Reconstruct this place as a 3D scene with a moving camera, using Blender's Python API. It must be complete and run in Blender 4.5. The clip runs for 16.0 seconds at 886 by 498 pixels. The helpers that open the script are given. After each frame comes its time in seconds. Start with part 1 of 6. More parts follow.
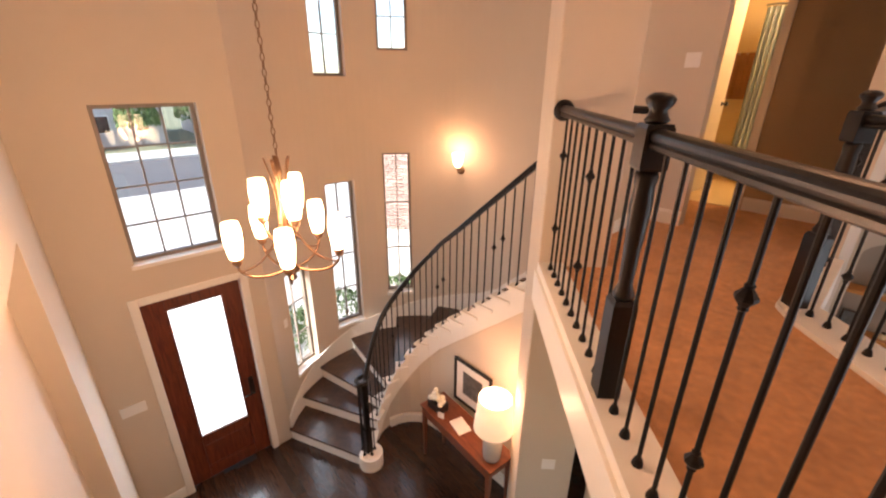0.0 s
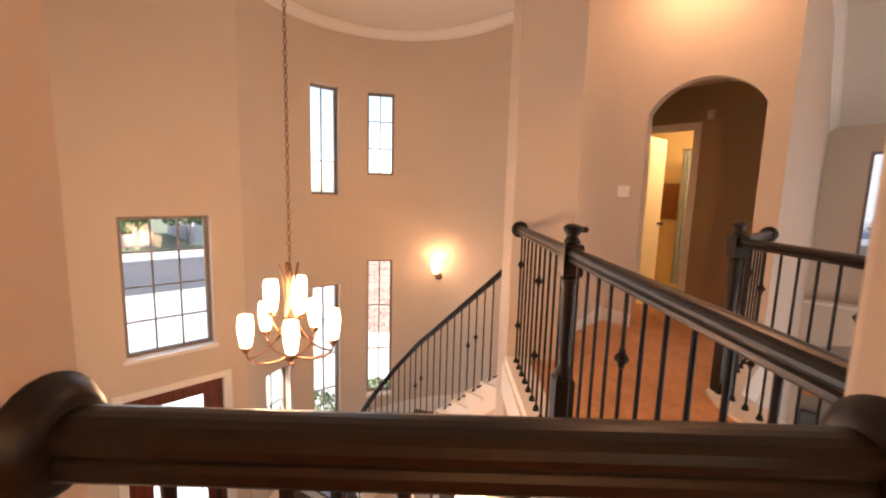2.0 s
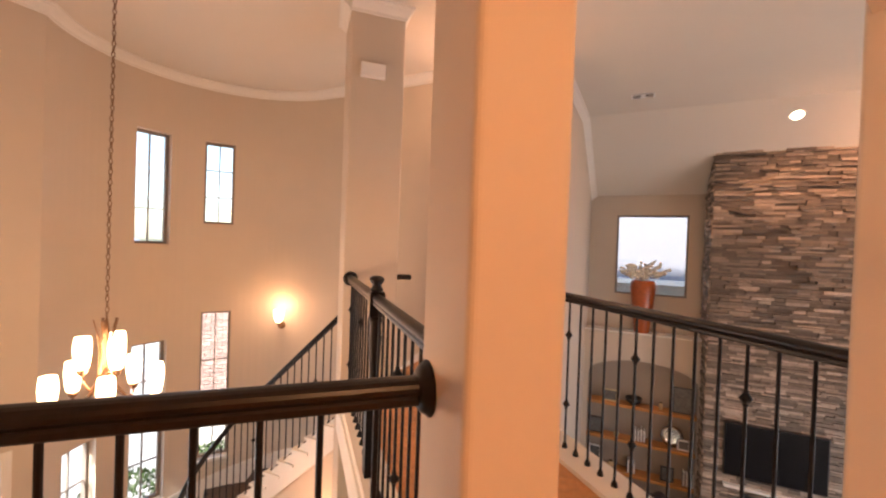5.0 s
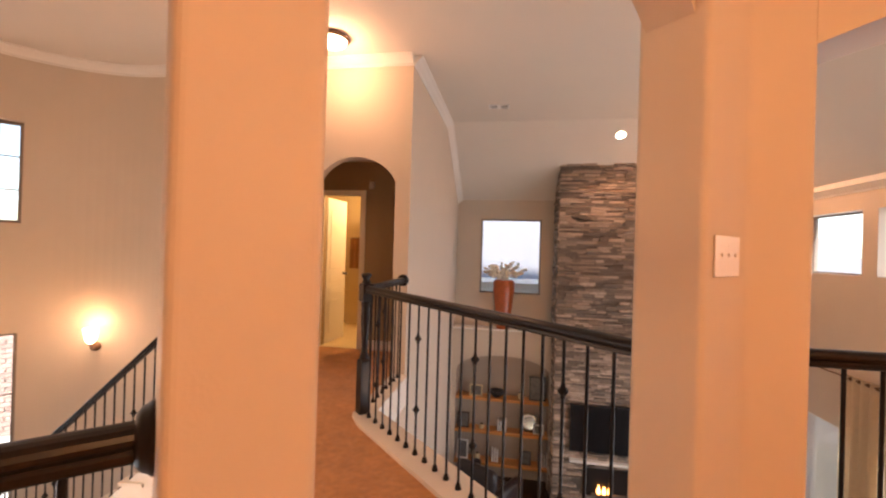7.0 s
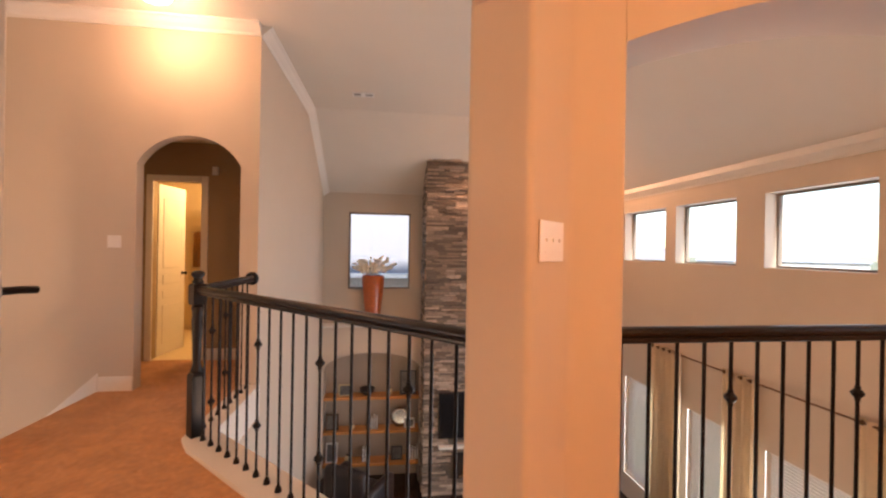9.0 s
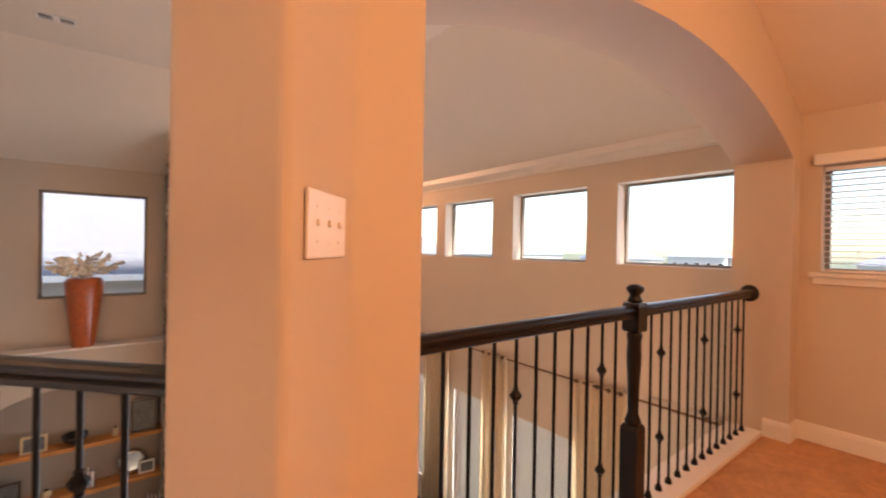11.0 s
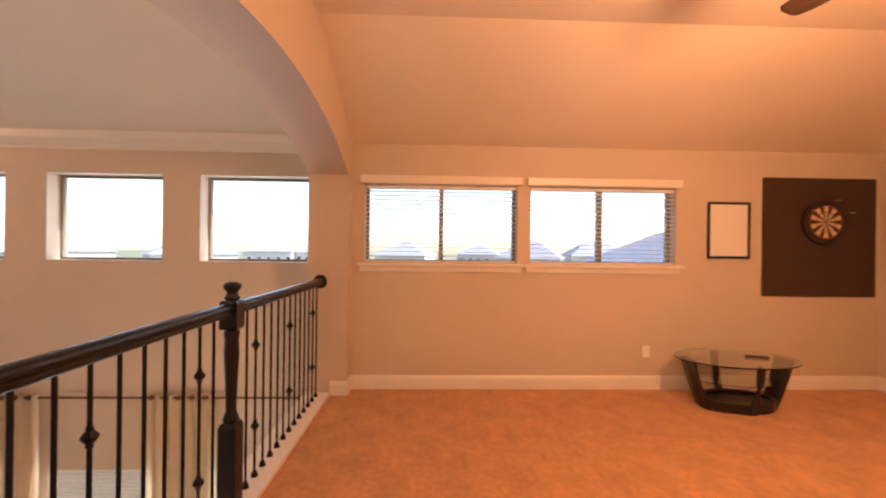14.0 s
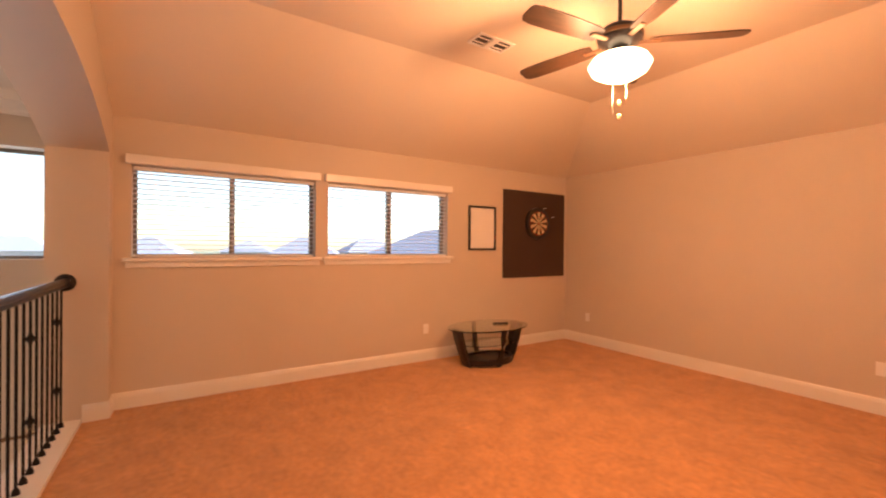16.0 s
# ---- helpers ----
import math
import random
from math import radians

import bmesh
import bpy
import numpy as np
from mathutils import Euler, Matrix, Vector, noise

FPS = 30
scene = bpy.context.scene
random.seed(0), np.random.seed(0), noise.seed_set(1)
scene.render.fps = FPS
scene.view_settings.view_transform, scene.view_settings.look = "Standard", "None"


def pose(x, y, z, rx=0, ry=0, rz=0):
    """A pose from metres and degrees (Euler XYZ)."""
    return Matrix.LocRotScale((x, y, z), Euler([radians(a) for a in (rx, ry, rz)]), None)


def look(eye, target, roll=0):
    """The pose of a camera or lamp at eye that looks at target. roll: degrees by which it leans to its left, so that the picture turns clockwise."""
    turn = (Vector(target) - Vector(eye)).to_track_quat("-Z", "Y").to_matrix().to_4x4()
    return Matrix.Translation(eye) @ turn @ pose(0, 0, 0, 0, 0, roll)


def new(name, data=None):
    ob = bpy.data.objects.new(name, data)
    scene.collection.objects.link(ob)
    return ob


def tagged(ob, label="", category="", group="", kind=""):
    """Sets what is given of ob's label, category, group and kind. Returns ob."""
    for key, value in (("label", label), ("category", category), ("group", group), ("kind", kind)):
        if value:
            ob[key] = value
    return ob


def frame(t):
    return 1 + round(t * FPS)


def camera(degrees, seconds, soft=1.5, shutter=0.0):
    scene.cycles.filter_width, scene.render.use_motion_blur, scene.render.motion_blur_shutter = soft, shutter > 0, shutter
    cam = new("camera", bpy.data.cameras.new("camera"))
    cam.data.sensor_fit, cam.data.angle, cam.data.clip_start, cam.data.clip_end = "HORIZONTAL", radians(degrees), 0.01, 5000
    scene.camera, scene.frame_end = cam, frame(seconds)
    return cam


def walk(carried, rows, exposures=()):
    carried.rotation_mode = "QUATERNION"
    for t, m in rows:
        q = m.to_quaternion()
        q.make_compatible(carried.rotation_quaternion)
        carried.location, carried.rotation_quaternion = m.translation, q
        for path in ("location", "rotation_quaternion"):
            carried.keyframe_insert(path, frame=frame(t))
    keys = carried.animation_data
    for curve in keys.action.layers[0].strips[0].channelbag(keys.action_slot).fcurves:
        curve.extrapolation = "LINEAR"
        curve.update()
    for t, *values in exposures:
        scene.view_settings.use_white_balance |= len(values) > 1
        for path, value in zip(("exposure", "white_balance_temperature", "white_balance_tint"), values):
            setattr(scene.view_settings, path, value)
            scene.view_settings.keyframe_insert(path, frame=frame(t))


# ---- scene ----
cam = camera(94.0, 16.0, 2.1, 0.3)
PATH = [
    (0, (0.557, 1.18, 1.238), (-0.817, 2.422, 0.483), 0.4),
    (0.5, (0.644, 1.107, 1.258), (-0.767, 2.386, 0.646), 0.6),
    (1, (0.722, 1.031, 1.283), (-0.702, 2.352, 0.804), 1.2),
    (1.5, (0.797, 0.979, 1.315), (-0.632, 2.331, 0.952), 1.6),
    (2, (0.911, 0.861, 1.324), (-0.495, 2.259, 1.063), 1.6),
    (2.5, (1.022, 0.796, 1.343), (-0.334, 2.254, 1.156), 1.9),
    (3, (1.077, 0.745, 1.351), (-0.199, 2.28, 1.224), 2.2),
    (3.2, (1.134, 0.726, 1.356), (-0.11, 2.288, 1.248), 2.2),
    (5.3, (1.428, 0.587, 1.411), (0.63, 2.421, 1.396), 1.9),
    (5.5, (1.451, 0.596, 1.411), (0.706, 2.452, 1.402), 1.8),
    (6, (1.505, 0.615, 1.419), (0.892, 2.518, 1.418), 1.7),
    (6.5, (1.531, 0.691, 1.416), (1.057, 2.634, 1.42), 1.6),
    (7, (1.569, 0.812, 1.413), (1.235, 2.784, 1.42), 1.7),
    (7.5, (1.589, 0.866, 1.415), (1.406, 2.858, 1.422), 1.5),
    (8, (1.627, 0.939, 1.408), (1.586, 2.938, 1.415), 1.2),
    (8.2, (1.655, 0.943, 1.404), (1.668, 2.943, 1.409), 1.1),
    (10.3, (1.782, 1.215, 1.383), (2.619, 3.031, 1.374), 0.9),
    (10.5, (1.81, 1.269, 1.381), (2.76, 3.028, 1.375), 0.8),
    (11, (1.888, 1.397, 1.385), (3.102, 2.986, 1.377), 1.0),
    (11.5, (1.939, 1.428, 1.378), (3.385, 2.809, 1.381), 0.9),
    (12, (1.962, 1.387, 1.372), (3.61, 2.52, 1.377), 0.9),
    (12.5, (1.958, 1.427, 1.403), (3.78, 2.253, 1.397), 0.8),
    (13, (1.918, 1.495, 1.402), (3.857, 1.987, 1.399), 0.9),
    (13.5, (1.9, 1.473, 1.393), (3.888, 1.685, 1.395), 0.7),
    (14, (1.813, 1.477, 1.395), (3.812, 1.411, 1.393), 0.7),
    (14.5, (1.719, 1.519, 1.397), (3.69, 1.178, 1.382), 0.6),
    (15, (1.682, 1.617, 1.386), (3.581, 0.991, 1.369), 0.5),
    (15.5, (1.664, 1.733, 1.385), (3.459, 0.853, 1.364), 0.5),
    (16, (1.618, 1.765, 1.357), (3.308, 0.696, 1.35), 0.5),
]
walk(cam, [(t, look(eye, target, roll)) for t, eye, target, roll in PATH], [(0, 1.66), (16, 1.66)])

# ---- world, sun and exposure ----
world = bpy.data.worlds.new("sky")
scene.world = world
world.use_nodes = True
wn = world.node_tree
sky = wn.nodes.new("ShaderNodeTexSky")
sky.sky_type = 'NISHITA'
sky.sun_disc = False
sky.sun_elevation = radians(37)
sky.sun_rotation = radians(176)
wn.nodes["Background"].inputs[1].default_value = 0.15
wn.links.new(sky.outputs[0], wn.nodes["Background"].inputs[0])
sun = new("sun", bpy.data.lights.new("sun", 'SUN'))
sun.data.energy, sun.data.angle, sun.data.color = 4.5, radians(6), (1, 0.95, 0.88)
sun.matrix_world = look((0, 0, 30), (-1.5, 24, 12))

R2 = math.sqrt(0.5)


def xy(u, v):
    """Diagonal plan coordinates of the bridge to world x, y."""
    return ((u - v) * R2, (u + v) * R2)


def lamp(name, kind, place, watts, colour, size=0.08):
    ob = new(name, bpy.data.lights.new(name, kind))
    ob.location = place
    ob.data.energy, ob.data.color = watts, colour
    if kind == 'AREA':
        ob.data.size = size
    else:
        ob.data.shadow_soft_size = size
    return ob


WARM = (1.0, 0.49, 0.27)
lamp("fan_bulb", 'POINT', (3.10, -0.37, 2.30), 56, (1.0, 0.455, 0.20), 0.15)
lamp("chandelier_bulbs", 'POINT', (-1.42, 1.91, 0.60), 23, WARM, 0.14)
lamp("sconce_bulb", 'POINT', (-3.33, 4.93, 0.34), 4.0, WARM, 0.07)
lamp("table_lamp_bulb", 'POINT', (-1.42, 3.66, -1.62), 7, WARM, 0.08)
lamp("landing_bulb", 'POINT', (-0.3, 4.76, 3.37), 10, WARM, 0.08)
lamp("bath_bulb", 'POINT', (-0.35, 7.0, 2.25), 18, (1.0, 0.60, 0.27), 0.1)
can = lamp("recessed_and_fill_bulb", 'SPOT', (3.25, 7.90, 3.29), 26, WARM, 0.05)
can.data.spot_size, can.data.spot_blend = radians(110), 0.6


# fill bulb added out of sight behind the pillar to warm the great room
lamp("recessed_and_fill_bulb", 'POINT', (4.95, 7.86, 3.10), 30, WARM, 0.09)
# fill added below the loft edge to brighten the curtains and shelves
lamp("under_loft_fill", 'POINT', (3.35, 2.66, -0.98), 30, (1.0, 0.60, 0.36), 0.09)

# daylight standing in the great room's window openings
DAY = (0.80, 0.88, 1.0)
for y0, y1, z0, z1, watts in ((2.86, 3.58, -2.7, -0.9, 11), (4.30, 5.30, -2.7, -0.9, 14), (5.86, 6.58, -2.7, -0.9, 12), (7.34, 8.2, -2.7, -0.9, 9), (2.72, 3.81, 1.25, 2.1, 1.3), (4.23, 5.34, 1.25, 2.1, 1.3), (5.79, 6.88, 1.25, 2.1, 1.3), (7.16, 8.28, 1.25, 2.1, 1.3)):
    sky_lamp = lamp("window_daylight", 'AREA', (6.145 if z0 < 0 else 6.27, (y0 + y1) / 2, (z0 + z1) / 2), watts, DAY)
    sky_lamp.data.shape, sky_lamp.data.size, sky_lamp.data.size_y = 'RECTANGLE', z1 - z0, y1 - y0
    sky_lamp.rotation_euler = (0, radians(90), 0)

# daylight standing in the foyer's door glass and windows
for x, y, z, turn, high, wide, watts in ((-3.82, 1.775, -1.68, 180, 1.64, 0.51, 6), (-3.85, 1.765, 0.36, 180, 1.30, 0.70, 1.2), (-4.36, 3.70, -1.06, 176.6, 2.05, 0.34, 1.5), (-4.10, 4.50, -0.72, 148, 2.05, 0.30, 1.0),
                                         (-4.17, 2.94, -1.70, 205.7, 1.38, 0.36, 1.5), (-4.36, 3.70, 2.01, 176.6, 1.40, 0.34, 0.6), (-4.10, 4.50, 2.16, 148, 1.10, 0.30, 0.4)):
    sky_lamp = lamp("foyer_daylight", 'AREA', (x, y, z), watts, DAY)
    sky_lamp.data.shape, sky_lamp.data.size, sky_lamp.data.size_y = 'RECTANGLE', high, wide
    sky_lamp.rotation_euler = (0, radians(90), radians(turn))


# ---- materials ----
def mat(name, colour, rough=0.5, metal=0.0, vary=0.08, scale=6.0, bump=0.0, bump_scale=80.0, emit=0.0, emit_colour=None, random_amt=0.0, spec=0.5, coat=0.0):
    m = bpy.data.materials.new(name)
    m.use_nodes = True
    nt = m.node_tree
    p = nt.nodes["Principled BSDF"]
    p.inputs["Roughness"].default_value = rough
    p.inputs["Metallic"].default_value = metal
    p.inputs["Specular IOR Level"].default_value = spec
    p.inputs["Coat Weight"].default_value = coat
    co = nt.nodes.new("ShaderNodeTexCoord")
    n1 = nt.nodes.new("ShaderNodeTexNoise")
    n1.inputs["Scale"].default_value, n1.inputs["Detail"].default_value = scale, 5
    nt.links.new(co.outputs["Object"], n1.inputs["Vector"])
    ramp = nt.nodes.new("ShaderNodeMix")
    ramp.data_type = 'RGBA'
    lo = [max(0, c * (1 - vary)) for c in colour]
    hi = [min(1, c * (1 + vary)) for c in colour]
    ramp.inputs["A"].default_value, ramp.inputs["B"].default_value = (*lo, 1), (*hi, 1)
    nt.links.new(n1.outputs["Fac"], ramp.inputs["Factor"])
    out = ramp.outputs["Result"]
    if random_amt:
        info = nt.nodes.new("ShaderNodeObjectInfo")
        mr = nt.nodes.new("ShaderNodeMapRange")
        mr.inputs["To Min"].default_value, mr.inputs["To Max"].default_value = 1 - random_amt, 1 + random_amt
        nt.links.new(info.outputs["Random"], mr.inputs["Value"])
        hs = nt.nodes.new("ShaderNodeHueSaturation")
        nt.links.new(mr.outputs[0], hs.inputs["Value"])
        nt.links.new(out, hs.inputs["Color"])
        out = hs.outputs["Color"]
    nt.links.new(out, p.inputs["Base Color"])
    if bump:
        n2 = nt.nodes.new("ShaderNodeTexNoise")
        n2.inputs["Scale"].default_value, n2.inputs["Detail"].default_value = bump_scale, 6
        nt.links.new(co.outputs["Object"], n2.inputs["Vector"])
        b = nt.nodes.new("ShaderNodeBump")
        b.inputs["Strength"].default_value, b.inputs["Distance"].default_value = bump, 0.01
        nt.links.new(n2.outputs["Fac"], b.inputs["Height"])
        nt.links.new(b.outputs[0], p.inputs["Normal"])
    if emit:
        p.inputs["Emission Color"].default_value = (*(emit_colour or colour), 1)
        p.inputs["Emission Strength"].default_value = emit
    return m


def wood_mat(name, dark, light, rough=0.35, stretch=(1, 12, 12), random_amt=0.0, coat=0.0):
    m = bpy.data.materials.new(name)
    m.use_nodes = True
    nt = m.node_tree
    p = nt.nodes["Principled BSDF"]
    p.inputs["Roughness"].default_value = rough
    p.inputs["Coat Weight"].default_value = coat
    co = nt.nodes.new("ShaderNodeTexCoord")
    mp = nt.nodes.new("ShaderNodeMapping")
    mp.inputs["Scale"].default_value = stretch
    nt.links.new(co.outputs["Object"], mp.inputs[0])
    n = nt.nodes.new("ShaderNodeTexNoise")
    n.inputs["Scale"].default_value, n.inputs["Detail"].default_value, n.inputs["Distortion"].default_value = 5, 8, 0.6
    nt.links.new(mp.outputs[0], n.inputs["Vector"])
    mx = nt.nodes.new("ShaderNodeMix")
    mx.data_type = 'RGBA'
    mx.inputs["A"].default_value, mx.inputs["B"].default_value = (*dark, 1), (*light, 1)
    mr = nt.nodes.new("ShaderNodeMapRange")
    mr.inputs["From Min"].default_value, mr.inputs["From Max"].default_value = 0.3, 0.7
    nt.links.new(n.outputs["Fac"], mr.inputs["Value"])
    nt.links.new(mr.outputs[0], mx.inputs["Factor"])
    out = mx.outputs["Result"]
    if random_amt:
        info = nt.nodes.new("ShaderNodeObjectInfo")
        m2 = nt.nodes.new("ShaderNodeMapRange")
        m2.inputs["To Min"].default_value, m2.inputs["To Max"].default_value = 1 - random_amt, 1 + random_amt
        nt.links.new(info.outputs["Random"], m2.inputs["Value"])
        hs = nt.nodes.new("ShaderNodeHueSaturation")
        nt.links.new(m2.outputs[0], hs.inputs["Value"])
        nt.links.new(out, hs.inputs["Color"])
        out = hs.outputs["Color"]
    nt.links.new(out, p.inputs["Base Color"])
    b = nt.nodes.new("ShaderNodeBump")
    b.inputs["Strength"].default_value, b.inputs["Distance"].default_value = 0.15, 0.004
    nt.links.new(n.outputs["Fac"], b.inputs["Height"])
    nt.links.new(b.outputs[0], p.inputs["Normal"])
    return m


def glass_mat(name, tint=(1, 1, 1), rough=0.0):
    m = bpy.data.materials.new(name)
    m.use_nodes = True
    nt = m.node_tree
    p = nt.nodes["Principled BSDF"]
    p.inputs["Base Color"].default_value = (*tint, 1)
    p.inputs["Roughness"].default_value = rough
    p.inputs["Transmission Weight"].default_value = 1
    p.inputs["IOR"].default_value = 1.45
    return m


M_WALL = mat("wall_paint", (0.60, 0.52, 0.43), 0.65, vary=0.03, scale=2.5, bump=0.06, bump_scale=140, spec=0.3)
# hall walls: one even tan, darker than M_WALL
M_HALL = mat("hall_wall_dark_tan", (0.36, 0.27, 0.17), 0.7, vary=0.03, scale=2.5, bump=0.12, bump_scale=140)
M_CEIL = mat("ceiling_paint", (0.74, 0.68, 0.60), 0.75, vary=0.02, scale=2, bump=0.2, bump_scale=110, spec=0.2)
M_CEIL2 = mat("loft_ceiling_paint", (0.76, 0.68, 0.58), 0.75, vary=0.02, scale=2, bump=0.2, bump_scale=110, spec=0.2)
# wall colour darkened to taupe, so the niche's recess shade is in it
M_NICHE = mat("niche_recess_shade", (0.36, 0.30, 0.245), 0.7, vary=0.04, scale=3, bump=0.12, bump_scale=140)
M_TRIM = mat("white_trim", (0.80, 0.77, 0.72), 0.35, vary=0.02, scale=5)
M_PLATE = mat("white_plastic", (0.82, 0.80, 0.78), 0.3, vary=0.01)
M_RAIL = wood_mat("dark_stained_rail", (0.0045, 0.0035, 0.0032), (0.009, 0.0068, 0.006), 0.34, (14, 14, 1.5))
M_RAIL.node_tree.nodes["Principled BSDF"].inputs["Specular IOR Level"].default_value = 0.35
M_IRON = mat("black_iron", (0.012, 0.011, 0.011), 0.42, 0.6, vary=0.2, scale=30, bump=0.1, bump_scale=200)
M_DOOR = wood_mat("mahogany", (0.075, 0.014, 0.006), (0.19, 0.045, 0.016), 0.35, (10, 10, 1), coat=0.3)
M_FLOOR = wood_mat("dark_floorboard", (0.022, 0.010, 0.006), (0.062, 0.028, 0.015), 0.24, (1.2, 14, 14), random_amt=0.3, coat=0.25)
M_GROUT = mat("floor_joint", (0.012, 0.007, 0.005), 0.7)
M_TREAD = wood_mat("dark_tread", (0.030, 0.014, 0.008), (0.075, 0.034, 0.018), 0.28, (3, 3, 3), coat=0.2)
M_TABLE = wood_mat("reddish_table_wood", (0.11, 0.028, 0.012), (0.24, 0.07, 0.028), 0.3, (1.5, 14, 14), coat=0.3)
M_SHELF = wood_mat("honey_shelf_wood", (0.46, 0.19, 0.05), (0.66, 0.30, 0.09), 0.4, (1.5, 14, 14))
M_BLACK = mat("black_lacquer", (0.012, 0.010, 0.010), 0.3, vary=0.2)
M_BROWN = mat("brown_panel", (0.050, 0.026, 0.014), 0.8, vary=0.12, scale=3, bump=0.2, bump_scale=160)
M_GLASS = glass_mat("window_glass")
M_TGLASS = glass_mat("table_glass", (0.86, 0.95, 0.92))
# the emission stands in for daylight coming through the door glass
M_LGLASS = mat("leaded_glass_daylight_glow", (0.9, 0.93, 1.0), 0.5, emit=0.75, emit_colour=(0.90, 0.95, 1.0), vary=0.05, bump=0.3, bump_scale=40)
M_LEAD = mat("lead_came", (0.25, 0.25, 0.27), 0.4, 0.7)
M_FRAME = mat("bronze_window_frame", (0.24, 0.20, 0.17), 0.45, 0.2)
M_BRONZE = mat("brushed_bronze", (0.23, 0.14, 0.085), 0.35, 0.85, vary=0.2, scale=20)
M_SHADE = mat("lit_glass_shade", (1.0, 0.86, 0.66), 0.4, emit=3.2, emit_colour=(1.0, 0.70, 0.42))
M_LAMPSHADE = mat("lit_fabric_shade", (0.95, 0.85, 0.7), 0.8, emit=0.22, emit_colour=(1.0, 0.62, 0.34), bump=0.2, bump_scale=300)
M_BULB = mat("recessed_lens", (1, 0.9, 0.75), 0.4, emit=8, emit_colour=(1.0, 0.78, 0.48))
M_FAN = wood_mat("dark_fan_blade", (0.020, 0.011, 0.007), (0.055, 0.028, 0.016), 0.4, (2, 14, 14))
M_BLIND = mat("white_blind", (0.84, 0.83, 0.82), 0.5, vary=0.02)
M_CURTAIN = mat("cream_curtain", (0.86, 0.72, 0.52), 0.9, vary=0.06, scale=14, bump=0.2, bump_scale=250)
M_STONE = mat("stacked_ledgestone", (0.31, 0.245, 0.195), 0.85, vary=0.45, scale=18, bump=0.7, bump_scale=45, random_amt=0.6)
M_STONEJ = mat("stacked_ledgestone_joined", (0.31, 0.245, 0.195), 0.85, vary=0.45, scale=18, bump=0.7, bump_scale=45, random_amt=0.6)
for stone_mat in (M_STONE, M_STONEJ):
    snt = stone_mat.node_tree
    spread = snt.nodes["Map Range"]
    spread.inputs["To Min"].default_value, spread.inputs["To Max"].default_value = 0.5, 1.75
    skew = snt.nodes.new("ShaderNodeMath")
    skew.operation = 'POWER'
    skew.inputs[1].default_value = 2.2
    if stone_mat is M_STONEJ:
        snt.links.new(snt.nodes.new("ShaderNodeNewGeometry").outputs["Random Per Island"], skew.inputs[0])
    else:
        snt.links.new(snt.nodes["Object Info"].outputs["Random"], skew.inputs[0])
    snt.links.new(skew.outputs[0], spread.inputs["Value"])
M_STONEB = mat("ledgestone_bed", (0.10, 0.085, 0.07), 0.95, vary=0.3, bump=0.5)
M_VASE = mat("amber_vase", (0.40, 0.085, 0.014), 0.3, vary=0.5, scale=22, bump=0.3, bump_scale=60, coat=0.4)
M_FEATHER = mat("cream_dried_stems", (0.86, 0.80, 0.68), 0.9, vary=0.15, scale=30)
M_LEATHER = mat("dark_leather", (0.020, 0.013, 0.014), 0.35, vary=0.2, bump=0.25, bump_scale=120)
M_SCREEN = mat("tv_screen", (0.008, 0.008, 0.010), 0.15)
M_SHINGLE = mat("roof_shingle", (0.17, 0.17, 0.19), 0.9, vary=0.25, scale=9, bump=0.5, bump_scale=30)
# paler, bluer than M_SHINGLE: distance haze mixed into the roof colour
M_FARROOF = mat("hazed_far_roof", (0.28, 0.30, 0.37), 0.9, vary=0.2, scale=4, bump=0.4, bump_scale=20)
M_ROAD = mat("asphalt", (0.07, 0.07, 0.078), 0.9, vary=0.2, scale=2, bump=0.5)
M_SIDING = mat("pale_siding", (0.52, 0.50, 0.50), 0.8, vary=0.06)
M_BRICK = mat("pale_brick", (0.38, 0.25, 0.22), 0.85, vary=0.3, scale=12, bump=0.4, random_amt=0.25)
M_MORTAR = mat("mortar", (0.55, 0.53, 0.50), 0.9)
M_GRASS = mat("lawn", (0.15, 0.16, 0.10), 0.95, vary=0.4, scale=3, bump=0.6, bump_scale=20)
M_LEAF = mat("shrub_leaf", (0.07, 0.12, 0.035), 0.6, vary=0.4, scale=8, random_amt=0.3)
M_BARK = mat("bark", (0.12, 0.09, 0.07), 0.9, vary=0.3, bump=0.5)
M_PAVE = mat("pale_concrete", (0.45, 0.44, 0.42), 0.85, vary=0.1, bump=0.3)
M_PAPER = mat("white_paper", (0.80, 0.78, 0.76), 0.6, vary=0.02)
M_ART = mat("abstract_art", (0.36, 0.32, 0.27), 0.6, vary=0.8, scale=5)
M_PHOTO = mat("dark_photo", (0.10, 0.10, 0.10), 0.4, vary=0.9, scale=16)
M_GOLD = mat("aged_gilt", (0.32, 0.20, 0.08), 0.4, 0.6, vary=0.3, scale=20)
M_TOWEL = mat("brown_towel", (0.32, 0.15, 0.065), 0.95, vary=0.2, bump=0.6, bump_scale=180)
M_SHOWER = mat("pale_blue_curtain", (0.60, 0.68, 0.70), 0.8, vary=0.06)
M_BATH = mat("bath_wall", (0.74, 0.60, 0.36), 0.6, vary=0.03)
M_CHROME = mat("brushed_nickel", (0.55, 0.52, 0.48), 0.3, 1.0)
M_FIRE = mat("flame", (1.0, 0.5, 0.15), 0.5, emit=4, emit_colour=(1.0, 0.42, 0.10))
M_RED = mat("dart_red", (0.35, 0.03, 0.02), 0.8)
M_CREAM = mat("dart_cream", (0.62, 0.50, 0.30), 0.8)
M_STEEL = mat("silver_plate", (0.6, 0.58, 0.55), 0.25, 0.9)
M_CERAMIC = mat("grey_ceramic", (0.42, 0.40, 0.38), 0.25, vary=0.1, coat=0.4)


